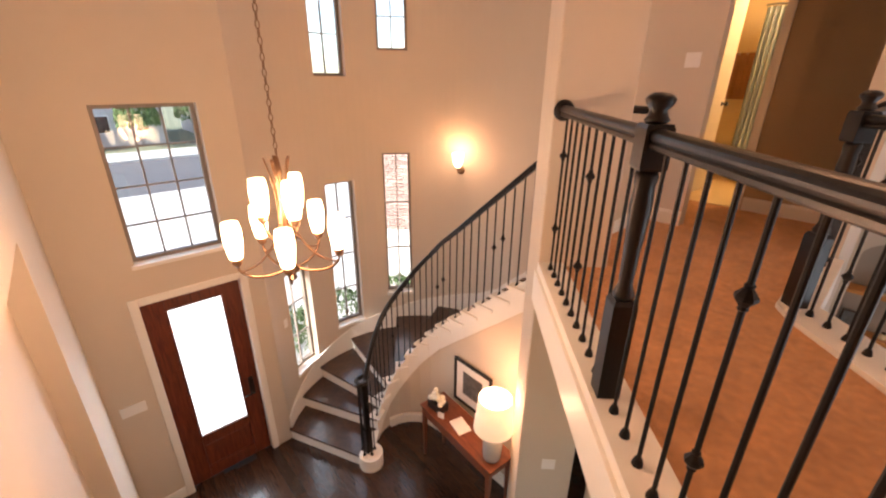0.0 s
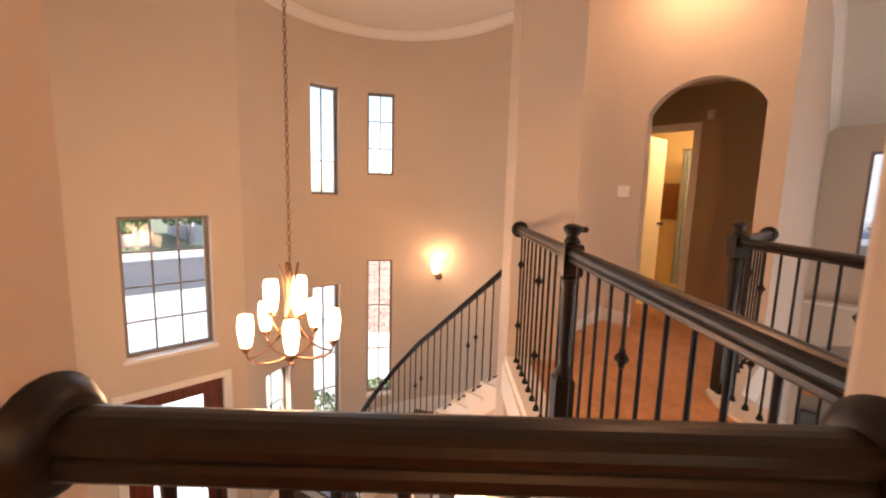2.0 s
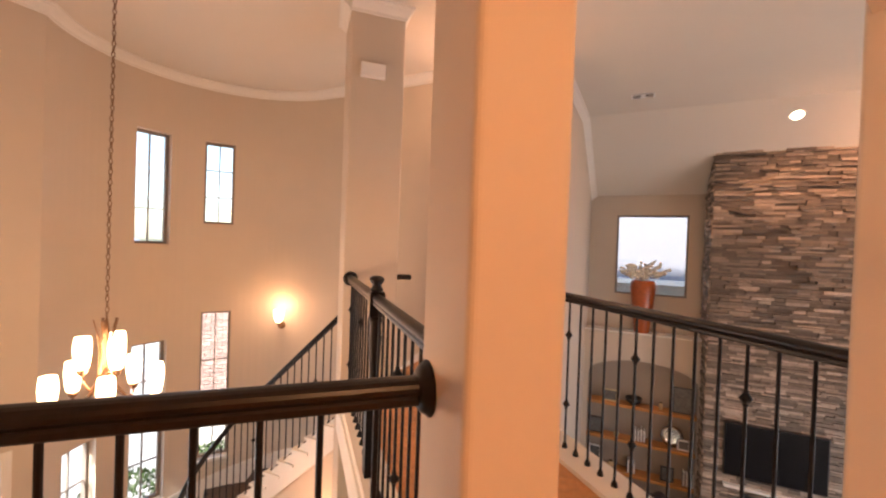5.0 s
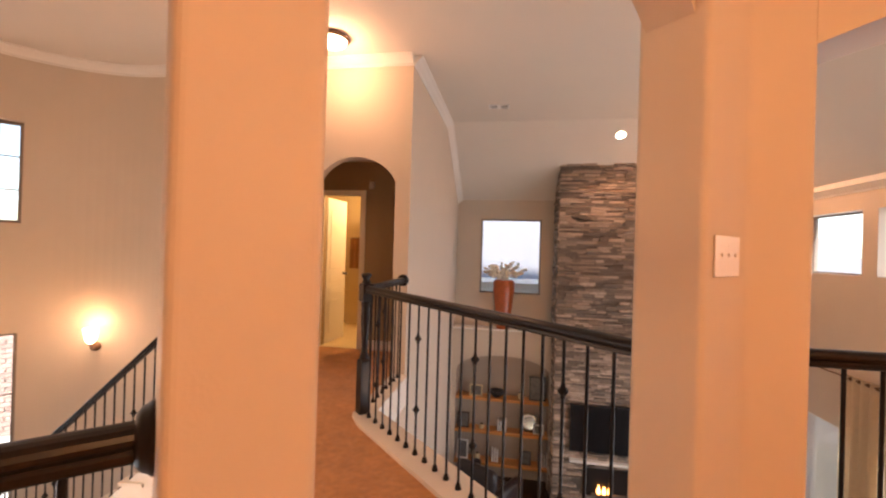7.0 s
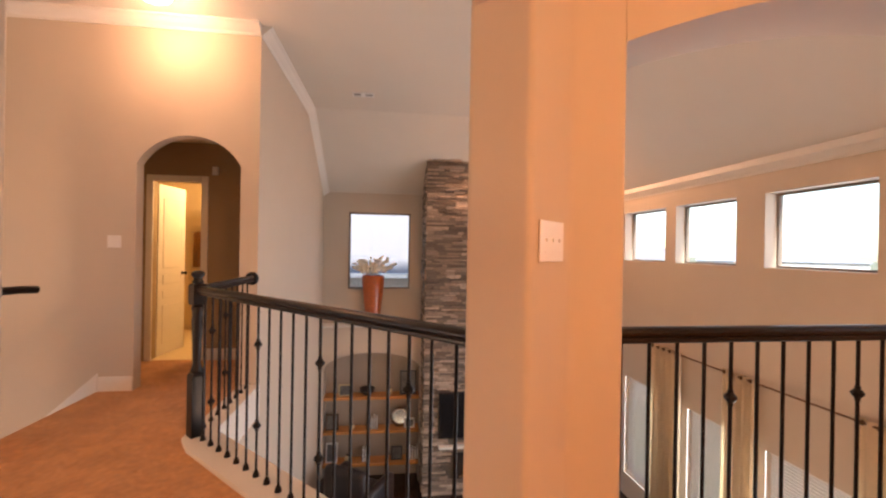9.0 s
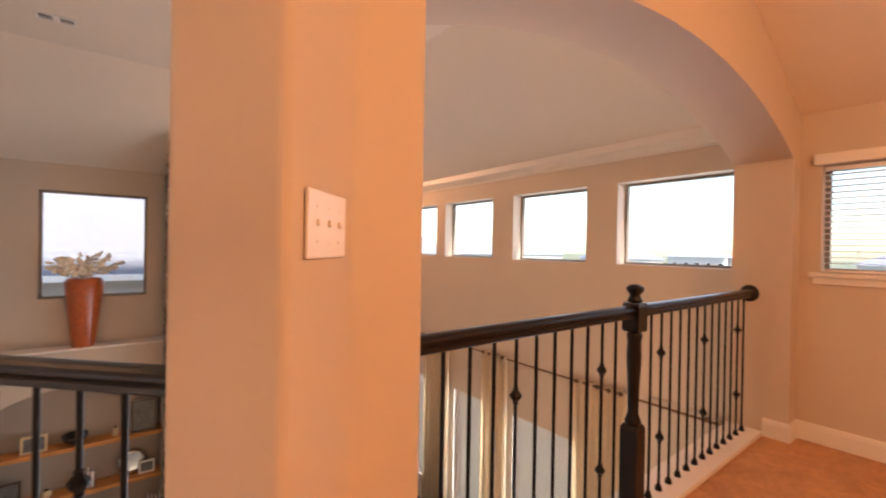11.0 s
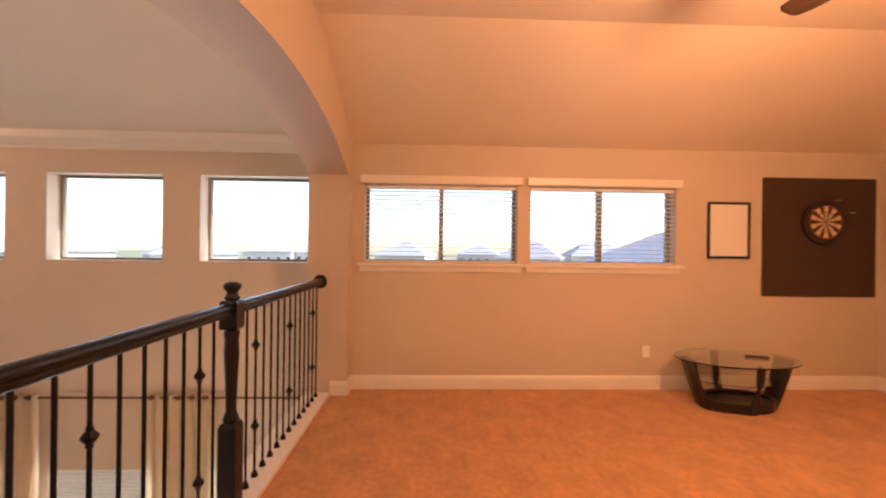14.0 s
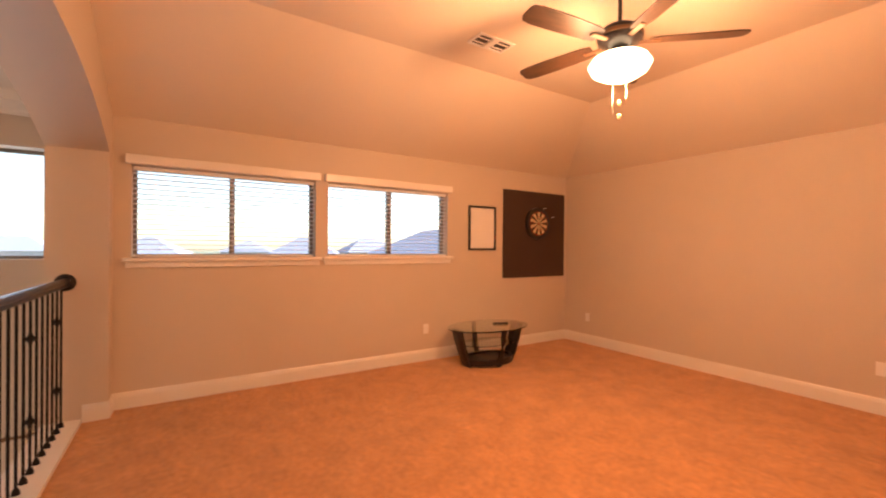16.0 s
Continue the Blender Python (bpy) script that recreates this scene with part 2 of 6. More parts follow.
def carpet_mat():
    m = mat("carpet_pile", (0.63, 0.31, 0.128), 0.98, vary=0.32, scale=5.0, bump=1.0, bump_scale=220, spec=0.1)
    nt = m.node_tree
    p = nt.nodes["Principled BSDF"]
    p.inputs["Sheen Weight"].default_value = 0.25
    co = nt.nodes["Texture Coordinate"]
    n = nt.nodes.new("ShaderNodeTexNoise")
    n.inputs["Scale"].default_value, n.inputs["Detail"].default_value = 24, 10
    nt.links.new(co.outputs["Object"], n.inputs["Vector"])
    hs = nt.nodes.new("ShaderNodeHueSaturation")
    mr = nt.nodes.new("ShaderNodeMapRange")
    mr.inputs["From Min"].default_value, mr.inputs["From Max"].default_value = 0.3, 0.7
    mr.inputs["To Min"].default_value, mr.inputs["To Max"].default_value = 0.84, 1.13
    nt.links.new(n.outputs["Fac"], mr.inputs["Value"])
    nt.links.new(mr.outputs[0], hs.inputs["Value"])
    src = p.inputs["Base Color"].links[0].from_socket
    nt.links.new(src, hs.inputs["Color"])
    nt.links.new(hs.outputs[0], p.inputs["Base Color"])
    return m


M_CARPET = carpet_mat()


# ---- mesh helpers ----
def mesh_of(name, bm, material, smooth=False):
    me = bpy.data.meshes.new(name)
    bmesh.ops.recalc_face_normals(bm, faces=bm.faces)
    bm.to_mesh(me)
    bm.free()
    me.materials.append(material)
    if smooth:
        for p in me.polygons:
            p.use_smooth = True
    return me


def part(name, bm, material, parent=None, label="", smooth=False, at=None):
    ob = new(name, mesh_of(name, bm, material, smooth))
    if at is not None:
        ob.matrix_basis = at
    if parent is not None:
        ob.parent = parent
    if label:
        ob["label"] = label
    return ob


def share(name, me, parent, m, label=""):
    ob = new(name, me)
    ob.matrix_basis = m
    if parent is not None:
        ob.parent = parent
    if label:
        ob["label"] = label
    return ob


def thing(name, place=(0, 0, 0), label="", category="", group="", turn=0.0, kind=""):
    ob = new(name)
    ob.empty_display_size = 0.1
    ob.matrix_basis = pose(*place, 0, 0, turn)
    return tagged(ob, label, category, group, kind)


def solid(name, bm, material, label="", category="", kind="", group="", smooth=False):
    return tagged(part(name, bm, material, smooth=smooth), label, category, group, kind)


def box(x0, x1, y0, y1, z0, z1, bevel=0.0, bm=None):
    b = bmesh.new()
    bmesh.ops.create_cube(b, size=1)
    bmesh.ops.scale(b, verts=b.verts, vec=(abs(x1 - x0), abs(y1 - y0), abs(z1 - z0)))
    bmesh.ops.translate(b, verts=b.verts, vec=((x0 + x1) / 2, (y0 + y1) / 2, (z0 + z1) / 2))
    if bevel:
        bmesh.ops.bevel(b, geom=b.edges[:], offset=bevel, segments=2, affect='EDGES', profile=0.5)
    if bm is None:
        return b
    join(bm, b)
    return bm


def join(bm, other, m=None):
    """Adds the faces of other to bm, moved by m, and frees other."""
    if m is not None:
        bmesh.ops.transform(other, matrix=m, verts=other.verts)
    me = bpy.data.meshes.new("tmp")
    other.to_mesh(me)
    other.free()
    bm.from_mesh(me)
    bpy.data.meshes.remove(me)


def prism(points, z0, z1, bm=None):
    """A polygon of x, y points raised from z0 to z1."""
    b = bm if bm is not None else bmesh.new()
    lo = [b.verts.new((x, y, z0)) for x, y in points]
    hi = [b.verts.new((x, y, z1)) for x, y in points]
    n = len(points)
    b.faces.new(hi)
    b.faces.new(lo[::-1])
    for i in range(n):
        b.faces.new((lo[i], lo[(i + 1) % n], hi[(i + 1) % n], hi[i]))
    return b


def lathe(profile, n=16, bm=None, at=(0, 0, 0)):
    """Rounds a profile of (radius, z) about the z axis."""
    b = bm if bm is not None else bmesh.new()
    rings = []
    for r, z in profile:
        if r < 1e-5:
            rings.append([b.verts.new((at[0], at[1], at[2] + z))])
        else:
            rings.append([b.verts.new((at[0] + r * math.cos(2 * math.pi * i / n), at[1] + r * math.sin(2 * math.pi * i / n), at[2] + z)) for i in range(n)])
    for a, c in zip(rings, rings[1:]):
        for i in range(n):
            q = [a[i % len(a)], a[(i + 1) % len(a)], c[(i + 1) % len(c)], c[i % len(c)]]
            q = list(dict.fromkeys(q))
            if len(q) > 2:
                b.faces.new(q)
    for ring in (rings[0], rings[-1]):
        if len(ring) > 2:
            b.faces.new(ring)
    return b


def square_turned(profile, bm=None):
    """A newel's shape: (half width, z) with square sections."""
    b = bm if bm is not None else bmesh.new()
    rings = [[b.verts.new((w * sx, w * sy, z)) for sx, sy in ((1, 1), (-1, 1), (-1, -1), (1, -1))] for w, z in profile]
    for a, c in zip(rings, rings[1:]):
        for i in range(4):
            b.faces.new((a[i], a[(i + 1) % 4], c[(i + 1) % 4], c[i]))
    b.faces.new(rings[0])
    b.faces.new(rings[-1])
    return b


def sweep(path, section, bm=None, closed_section=True, up=(0, 0, 1)):
    """A section of (side, up) points carried along a path of points, kept upright."""
    b = bm if bm is not None else bmesh.new()
    pts = [Vector(p) for p in path]
    rings = []
    for i, p in enumerate(pts):
        d = (pts[min(i + 1, len(pts) - 1)] - pts[max(i - 1, 0)]).normalized()
        upv = Vector(up)
        if abs(d.dot(upv)) > 0.98:
            upv = Vector((1, 0, 0))
        side = d.cross(upv).normalized()
        v = side.cross(d).normalized()
        rings.append([b.verts.new(p + side * s + v * h) for s, h in section])
    n = len(section)
    for a, c in zip(rings, rings[1:]):
        for i in range(n if closed_section else n - 1):
            b.faces.new((a[i], a[(i + 1) % n], c[(i + 1) % n], c[i]))
    if closed_section:
        b.faces.new(rings[0])
        b.faces.new(rings[-1])
    return b


def smooth_line(pts, n=5):
    out = []
    for i in range(len(pts) - 1):
        p0, p1, p2, p3 = pts[max(i - 1, 0)], pts[i], pts[i + 1], pts[min(i + 2, len(pts) - 1)]
        for j in range(n):
            t = j / n
            out.append(0.5 * ((2 * p1) + (p2 - p0) * t + (2 * p0 - 5 * p1 + 4 * p2 - p3) * t * t + (3 * p1 - p0 - 3 * p2 + p3) * t ** 3))
    out.append(pts[-1])
    return out


def tube(path, r, n=8, bm=None):
    return sweep(path, [(r * math.cos(2 * math.pi * i / n), r * math.sin(2 * math.pi * i / n)) for i in range(n)], bm)


def grid_wall(place, s_marks, z_marks, holes, depth):
    """A wall of cells with its rectangular openings (s0, s1, z0, z1) cut right through. place(s, z, d) gives the point d inside the wall."""
    ss = sorted(set([round(s, 4) for s in s_marks] + [round(h[i], 4) for h in holes for i in (0, 1)]))
    zs = sorted(set([round(z, 4) for z in z_marks] + [round(h[i], 4) for h in holes for i in (2, 3)]))
    b = bmesh.new()
    cache = {}

    def vert(i, j, k):
        if (i, j, k) not in cache:
            cache[i, j, k] = b.verts.new(place(ss[i], zs[j], depth * k))
        return cache[i, j, k]

    def full(i, j):
        if not (0 <= i < len(ss) - 1 and 0 <= j < len(zs) - 1):
            return False
        s, z = (ss[i] + ss[i + 1]) / 2, (zs[j] + zs[j + 1]) / 2
        return not any(h[0] < s < h[1] and h[2] < z < h[3] for h in holes)

    for i in range(len(ss) - 1):
        for j in range(len(zs) - 1):
            if not full(i, j):
                continue
            for k in (0, 1):
                b.faces.new([vert(i, j, k), vert(i + 1, j, k), vert(i + 1, j + 1, k), vert(i, j + 1, k)])
            if not full(i - 1, j):
                b.faces.new([vert(i, j, 0), vert(i, j + 1, 0), vert(i, j + 1, 1), vert(i, j, 1)])
            if not full(i + 1, j):
                b.faces.new([vert(i + 1, j, 0), vert(i + 1, j + 1, 0), vert(i + 1, j + 1, 1), vert(i + 1, j, 1)])
            if not full(i, j - 1):
                b.faces.new([vert(i, j, 0), vert(i + 1, j, 0), vert(i + 1, j, 1), vert(i, j, 1)])
            if not full(i, j + 1):
                b.faces.new([vert(i, j + 1, 0), vert(i + 1, j + 1, 0), vert(i + 1, j + 1, 1), vert(i, j + 1, 1)])
    return b


def straight(p0, p1, inward):
    """place() for a straight wall from p0 to p1 whose solid lies on the side inward."""
    a, c = Vector((*p0, 0)), Vector((*p1, 0))
    d = (c - a).normalized()
    n = Vector((*inward, 0)).normalized()
    return (lambda s, z, k: a + d * s + n * k + Vector((0, 0, z))), (c - a).length


def arch_curve(s0, s1, spring, rise, n=24, power=2.4):
    """Points along an arch from s0 to s1: a flattened oval, or with power 0 a segment of a circle."""
    if not power:
        half = (s1 - s0) / 2
        rad = (half * half + rise * rise) / (2 * rise)
        marks = [s0 + (s1 - s0) * i / n for i in range(n + 1)]
        return [(s, spring + rise - rad + math.sqrt(max(0.0, rad * rad - (s - s0 - half) ** 2))) for s in marks]
    out = []
    for i in range(n + 1):
        a = math.pi * (1 - i / n)
        c, q = math.cos(a), math.sin(a)
        out.append(((s0 + s1) / 2 + (s1 - s0) / 2 * math.copysign(abs(c) ** (2 / power), c), spring + rise * abs(q) ** (2 / power)))
    return out


def arch_head(place, s0, s1, spring, rise, top, depth, n=24, power=2.4):
    """The wall above an arched opening, from its curve up to top."""
    b = bmesh.new()
    pts = arch_curve(s0, s1, spring, rise, n, power)
    rows = [[(b.verts.new(place(s, z, k * depth)), b.verts.new(place(s, top, k * depth))) for s, z in pts] for k in (0, 1)]
    for i in range(n):
        for k in (0, 1):
            a, c = rows[k][i], rows[k][i + 1]
            b.faces.new((a[0], c[0], c[1], a[1]))
        a, c, e, f = rows[0][i], rows[0][i + 1], rows[1][i], rows[1][i + 1]
        b.faces.new((a[0], c[0], f[0], e[0]))
        b.faces.new((a[1], c[1], f[1], e[1]))
    b.faces.new((rows[0][0][0], rows[0][0][1], rows[1][0][1], rows[1][0][0]))
    b.faces.new((rows[0][n][0], rows[0][n][1], rows[1][n][1], rows[1][n][0]))
    return b

# ---- the large structure ----
LOW, CEIL, CROWN = -3.12, 3.56, 0.11
FRONT_X, LEFT_Y, ARCH_Y = -3.79, 0.863, 5.25
CX, CY, RAD = -2.72, 3.65, 1.6
GX, GY, CWX = 0.43, 9.3, 6.13
LOFT_X, LOFT_Y, LOFT_S = 5.92, 2.245, -3.15
TOP = 3.68

# foyer front wall, with the front door and the window over it
fr, fl = straight((FRONT_X, LEFT_Y), (FRONT_X, 2.46), (-1, 0))
solid("wall_front", grid_wall(fr, [0, fl], [LOW, TOP], [(1.32 - LEFT_Y, 2.22 - LEFT_Y, LOW, -0.70), (1.385 - LEFT_Y, 2.145 - LEFT_Y, -0.32, 1.045)], 0.18), M_WALL,
      "tan painted plaster wall around the front door", "wall", "structure")

# the curved wall; s runs as the angle in degrees
ANG = [(169.3, 184.0, 1.28, 2.74), (169.3, 184.0, -2.13, 0.0), (141.3, 154.8, 1.58, 2.74), (141.3, 154.8, -1.78, 0.33), (198.0, 213.5, -2.42, -0.98)]


def round_place(s, z, k):
    a = radians(s)
    return Vector((CX + (RAD + k) * math.cos(a), CY + (RAD + k) * math.sin(a), z))


START = 180 + math.degrees(math.asin((CY - 2.46) / RAD))
solid("wall_round", grid_wall(round_place, [90 + (START - 90) * i / 40 for i in range(41)], [LOW, TOP], ANG, 0.17), M_WALL,
      "tan curved plaster wall of the stair tower", "wall", "structure", smooth=False)

# the wall with the arched passage to the bathroom hall
ap, al = straight((CX, ARCH_Y), (GX, ARCH_Y), (0, 1))
A0, A1 = -0.68 - CX, 0.26 - CX
b = grid_wall(ap, [0, al], [LOW, TOP], [(A0, A1, -0.26, TOP - 0.001)], 0.12)
join(b, arch_head(ap, A0, A1, 2.165, 0.28, TOP - 0.004, 0.12, power=0))
solid("wall_arch_hall", b, M_WALL, "tan plaster wall with an arched passage", "wall", "structure")

# left wall of the foyer, with its niche
lp, ll = straight((FRONT_X - 0.18, LEFT_Y), (0.2, LEFT_Y), (0, -1))
b = grid_wall(lp, [0, ll], [LOW, TOP], [(1.45, 3.05, -1.75, 0.42)], 0.14)
box(-2.56, -0.88, LEFT_Y - 0.145, LEFT_Y - 0.13, -1.78, 0.45, bm=b)
solid("wall_left_foyer", b, M_WALL, "tan plaster foyer wall with a tall narrow niche", "wall", "structure")

# the diagonal wall of the overlook opening: jamb piece and corner column, head over the opening
solid("wall_overlook", prism([xy(-0.95, 0.12), xy(0.858, 0.12), xy(0.858, 0.39), xy(-0.6, 0.39)], -0.35, TOP), M_WALL, "tan plaster wall beside the overlook opening", "wall", "structure")


def bullnose(points, z0, z1, off=0.018):
    b = prism(points, z0, z1)
    ed = [e for e in b.edges if abs(e.verts[0].co.z - e.verts[1].co.z) > 0.1]
    bmesh.ops.bevel(b, geom=ed, offset=off, segments=4, affect='EDGES', profile=0.5)
    return b


solid("column_overlook", bullnose([xy(1.70, 0.12), xy(1.915, 0.12), xy(1.915, 0.41), xy(1.70, 0.41)], LOW, TOP), M_WALL, "tan plaster column with rounded corners", "column", "structure")
hp, hl = straight(xy(0.84, 0.12), xy(1.72, 0.12), (-R2, R2))
solid("wall_overlook_head", arch_head(hp, 0.02, hl - 0.02, 2.35, 0.16, TOP, 0.27), M_WALL, "tan plaster head over the overlook opening", "wall", "structure")
solid("pillar_switch", bullnose([xy(2.895, -0.04), xy(3.175, -0.04), (2.478, LOFT_Y), (2.478, 2.62), xy(3.34, 0.165), xy(2.895, 0.165)], LOW, TOP), M_WALL,
      "tan plaster pillar with rounded corners and a light switch", "column", "structure")
bp, bl = straight(xy(1.905, 0.0), xy(2.905, 0.0), (-R2, R2))
solid("wall_bridge_head", arch_head(bp, 0.012, bl - 0.012, 2.09, 0.20, TOP, 0.14, power=0), M_WALL, "tan plaster arch over the bridge entrance", "wall", "structure")

# the wall between loft and great room with the wide arch
cp, cl = straight((2.45, LOFT_Y), (LOFT_X, LOFT_Y), (0, 1))
b = arch_head(cp, 0.02, 5.74 - 2.45, 2.08, 0.335, TOP, 2.62 - LOFT_Y, n=40, power=0)
solid("wall_wide_arch", b, M_WALL, "tan plaster wall over a wide arched opening", "wall", "structure")
solid("pilaster", prism([(5.74, LOFT_Y), (CWX + 0.02, LOFT_Y), (CWX + 0.02, 2.62), (5.74, 2.62)], LOW, TOP), M_WALL, "tan plaster pilaster at the end of the arch", "column", "structure")
solid("wall_under_loft", prism([(2.47, 2.30), (5.74, 2.30), (5.74, 2.62), (2.47, 2.62)], LOW, -0.02), M_WALL, "tan plaster wall under the loft rail", "wall", "structure")

solid("wall_under_bridge", prism([xy(2.42, 0.40), xy(2.56, 0.40), xy(2.56, 3.2), xy(2.42, 3.2)], LOW, -0.30), M_WALL, "tan plaster wall under the bridge", "wall", "structure")
solid("wall_under_landing", box(0.30, 0.44, 4.24, ARCH_Y + 0.121, LOW, -0.281), M_WALL, "tan plaster wall under the landing edge", "wall", "structure")
ud = thing("door_under_bridge", (0, 0, 0), "white painted closet door under the bridge", "door", kind="structure")
part("slab", prism([xy(2.385, 2.05), xy(2.417, 2.05), xy(2.417, 2.80), xy(2.385, 2.80)], LOW + 0.01, LOW + 2.05), M_TRIM, ud)
for v0, v1, ztop in ((1.97, 2.045, 2.13), (2.805, 2.88, 2.13)):
    part("casing", prism([xy(2.40, v0), xy(2.418, v0), xy(2.418, v1), xy(2.40, v1)], LOW, LOW + ztop), M_TRIM, ud)
part("casing", prism([xy(2.40, 2.046), xy(2.418, 2.046), xy(2.418, 2.804), xy(2.40, 2.804)], LOW + 2.055, LOW + 2.13), M_TRIM, ud)
part("knob", lathe([(0.0, 0.06), (0.024, 0.055), (0.026, 0.04), (0.01, 0.028), (0.024, 0.0)], 12), M_CHROME, ud, "brushed metal knob", True, Matrix.Translation((*xy(2.384, 2.72), LOW + 0.95)) @ pose(0, 0, 0, 0, 0, 45) @ pose(0, 0, 0, 0, -90, 0))

# loft walls
wp, wl = straight((LOFT_X, LOFT_S), (LOFT_X, LOFT_Y), (1, 0))
W1 = (0.60 - LOFT_S, 2.12 - LOFT_S, 1.25, 2.03)
W2 = (-1.02 - LOFT_S, 0.47 - LOFT_S, 1.25, 2.03)
solid("wall_loft_windows", grid_wall(wp, [0, wl], [-0.3, 3.2], [W1, W2], 0.2), M_WALL, "tan plaster loft wall with two wide windows", "wall", "structure")
solid("wall_loft_south", box(-0.9, LOFT_X + 0.2, LOFT_S - 0.15, LOFT_S, -0.3, 3.2), M_WALL, "tan plaster loft side wall", "wall", "structure")
solid("wall_loft_back", box(-0.9, -0.76, LOFT_S, -0.5, -0.3, 3.2), M_WALL, "tan plaster loft back wall", "wall", "structure")

# great room walls
solid("wall_great_left", box(GX - 0.14, GX, ARCH_Y + 0.12, GY + 0.15, LOW, TOP), M_WALL, "tan plaster great room side wall", "wall", "structure")
gp, gl = straight((GX, GY), (CWX, GY), (0, 1))
solid("wall_great_far", grid_wall(gp, [0, gl], [-0.1, TOP], [(0.91 - GX, 2.13 - GX, 0.57, 2.09)], 0.16), M_WALL, "tan plaster wall with a square window", "wall", "structure")
wp2, wl2 = straight((CWX, 2.62), (CWX, GY), (1, 0))
CW = [(2.70, 3.83), (4.21, 5.36), (5.77, 6.90), (7.14, 8.30)]
LW = [(2.86, 3.58), (4.30, 5.30), (5.86, 6.58), (7.34, 8.2)]
solid("wall_great_windows", grid_wall(wp2, [0, wl2], [LOW, TOP], [(a - 2.62, c - 2.62, 1.235, 2.12) for a, c in CW] + [(a - 2.62, c - 2.62, -2.7, -0.9) for a, c in LW], 0.22), M_WALL,
      "tan plaster great room wall with clerestory windows", "wall", "structure")

# built-in wall below the ledge with its arched shelf niche
ip, il = straight((GX, 9.0), (2.40, 9.0), (0, 1))
b = grid_wall(ip, [0, il], [LOW, -0.13], [(0.09, il - 0.06, LOW, -0.1301)], 0.3)
join(b, arch_head(ip, 0.09, il - 0.06, -0.95, 0.33, -0.134, 0.3, power=2.0))
solid("wall_niche_back", box(GX, 2.40, 9.285, 9.42, LOW, -0.14), M_NICHE, "taupe back of the shelf niche, recess shade in its colour", "wall", "structure")
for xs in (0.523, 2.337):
    solid("wall_niche_cheek", box(xs - 0.003, xs + 0.003, 9.004, 9.284, LOW, -0.80), M_NICHE, "taupe side of the shelf niche, recess shade in its colour", "wall", "structure")
solid("wall_niche", b, M_WALL, "tan plaster built-in wall with an arched shelf niche", "wall", "structure")
solid("ledge", box(GX, 2.40, 8.98, GY, -0.13, -0.10, 0.006), M_TRIM, "white painted ledge above the niche", "ledge", "structure")

# floors
FL = [xy(1.80, 0.12), xy(1.80, 3.24), xy(1.80, 3.4), (-0.98, 4.03), (-0.98, ARCH_Y), (GX + 0.03, ARCH_Y), (GX + 0.03, 4.19), xy(3.30, 2.57), xy(3.30, 0.145), (2.47, 2.62), (5.75, 2.62), (5.75, LOFT_Y),
      (LOFT_X, LOFT_Y), (LOFT_X, LOFT_S), (-0.76, LOFT_S), (-0.76, -0.6), xy(0.0, 0.12)]
solid("floor_carpet", prism(FL, -0.30, 0.0), M_CARPET, "tan cut-pile carpet of the bridge and loft", "floor", "structure")
solid("floor_hall", box(-1.3, 0.29, ARCH_Y + 0.001, 6.32, -0.3, 0.0), M_CARPET, "tan carpet of the short hall", "floor", "structure")
solid("floor_bath", box(-2.3, 0.29, 6.321, 8.6, -0.3, 0.004), M_BATH, "pale tiled bathroom floor", "floor", "structure")

# small hall and bathroom behind the arch
hw, hwl = straight((-1.35, 6.32), (0.29, 6.32), (0, 1))
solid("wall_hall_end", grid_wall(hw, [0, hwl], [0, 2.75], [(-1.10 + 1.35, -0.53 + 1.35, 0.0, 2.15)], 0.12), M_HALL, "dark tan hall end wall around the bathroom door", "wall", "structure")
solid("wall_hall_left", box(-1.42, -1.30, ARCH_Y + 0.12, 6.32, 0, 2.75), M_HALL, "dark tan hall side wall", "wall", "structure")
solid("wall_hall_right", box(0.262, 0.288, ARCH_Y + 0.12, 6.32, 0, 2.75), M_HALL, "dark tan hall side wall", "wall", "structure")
solid("ceiling_hall", box(-1.42, 0.29, ARCH_Y + 0.12, 8.6, 2.62, 2.75), M_CEIL, "pale hall ceiling", "ceiling", "structure")
solid("wall_bath_far", box(-2.3, 0.29, 8.2, 8.3, 0, 2.75), M_BATH, "yellow lit bathroom wall", "wall", "structure")
solid("wall_bath_left", box(-2.4, -2.3, 6.44, 8.3, 0, 2.75), M_BATH, "yellow lit bathroom wall", "wall", "structure")
solid("wall_bath_right", box(0.22, 0.285, 6.44, 8.2, 0, 2.62), M_BATH, "yellow lit bathroom wall", "wall", "structure")
solid("wall_bath_near", box(-2.3, -1.355, 6.44, 6.5, 0, 2.75), M_BATH, "yellow lit bathroom wall", "wall", "structure")
solid("ceiling_bath", box(-2.4, -1.42, 6.4, 8.3, 2.62, 2.75), M_CEIL, "pale bathroom ceiling", "ceiling", "structure")


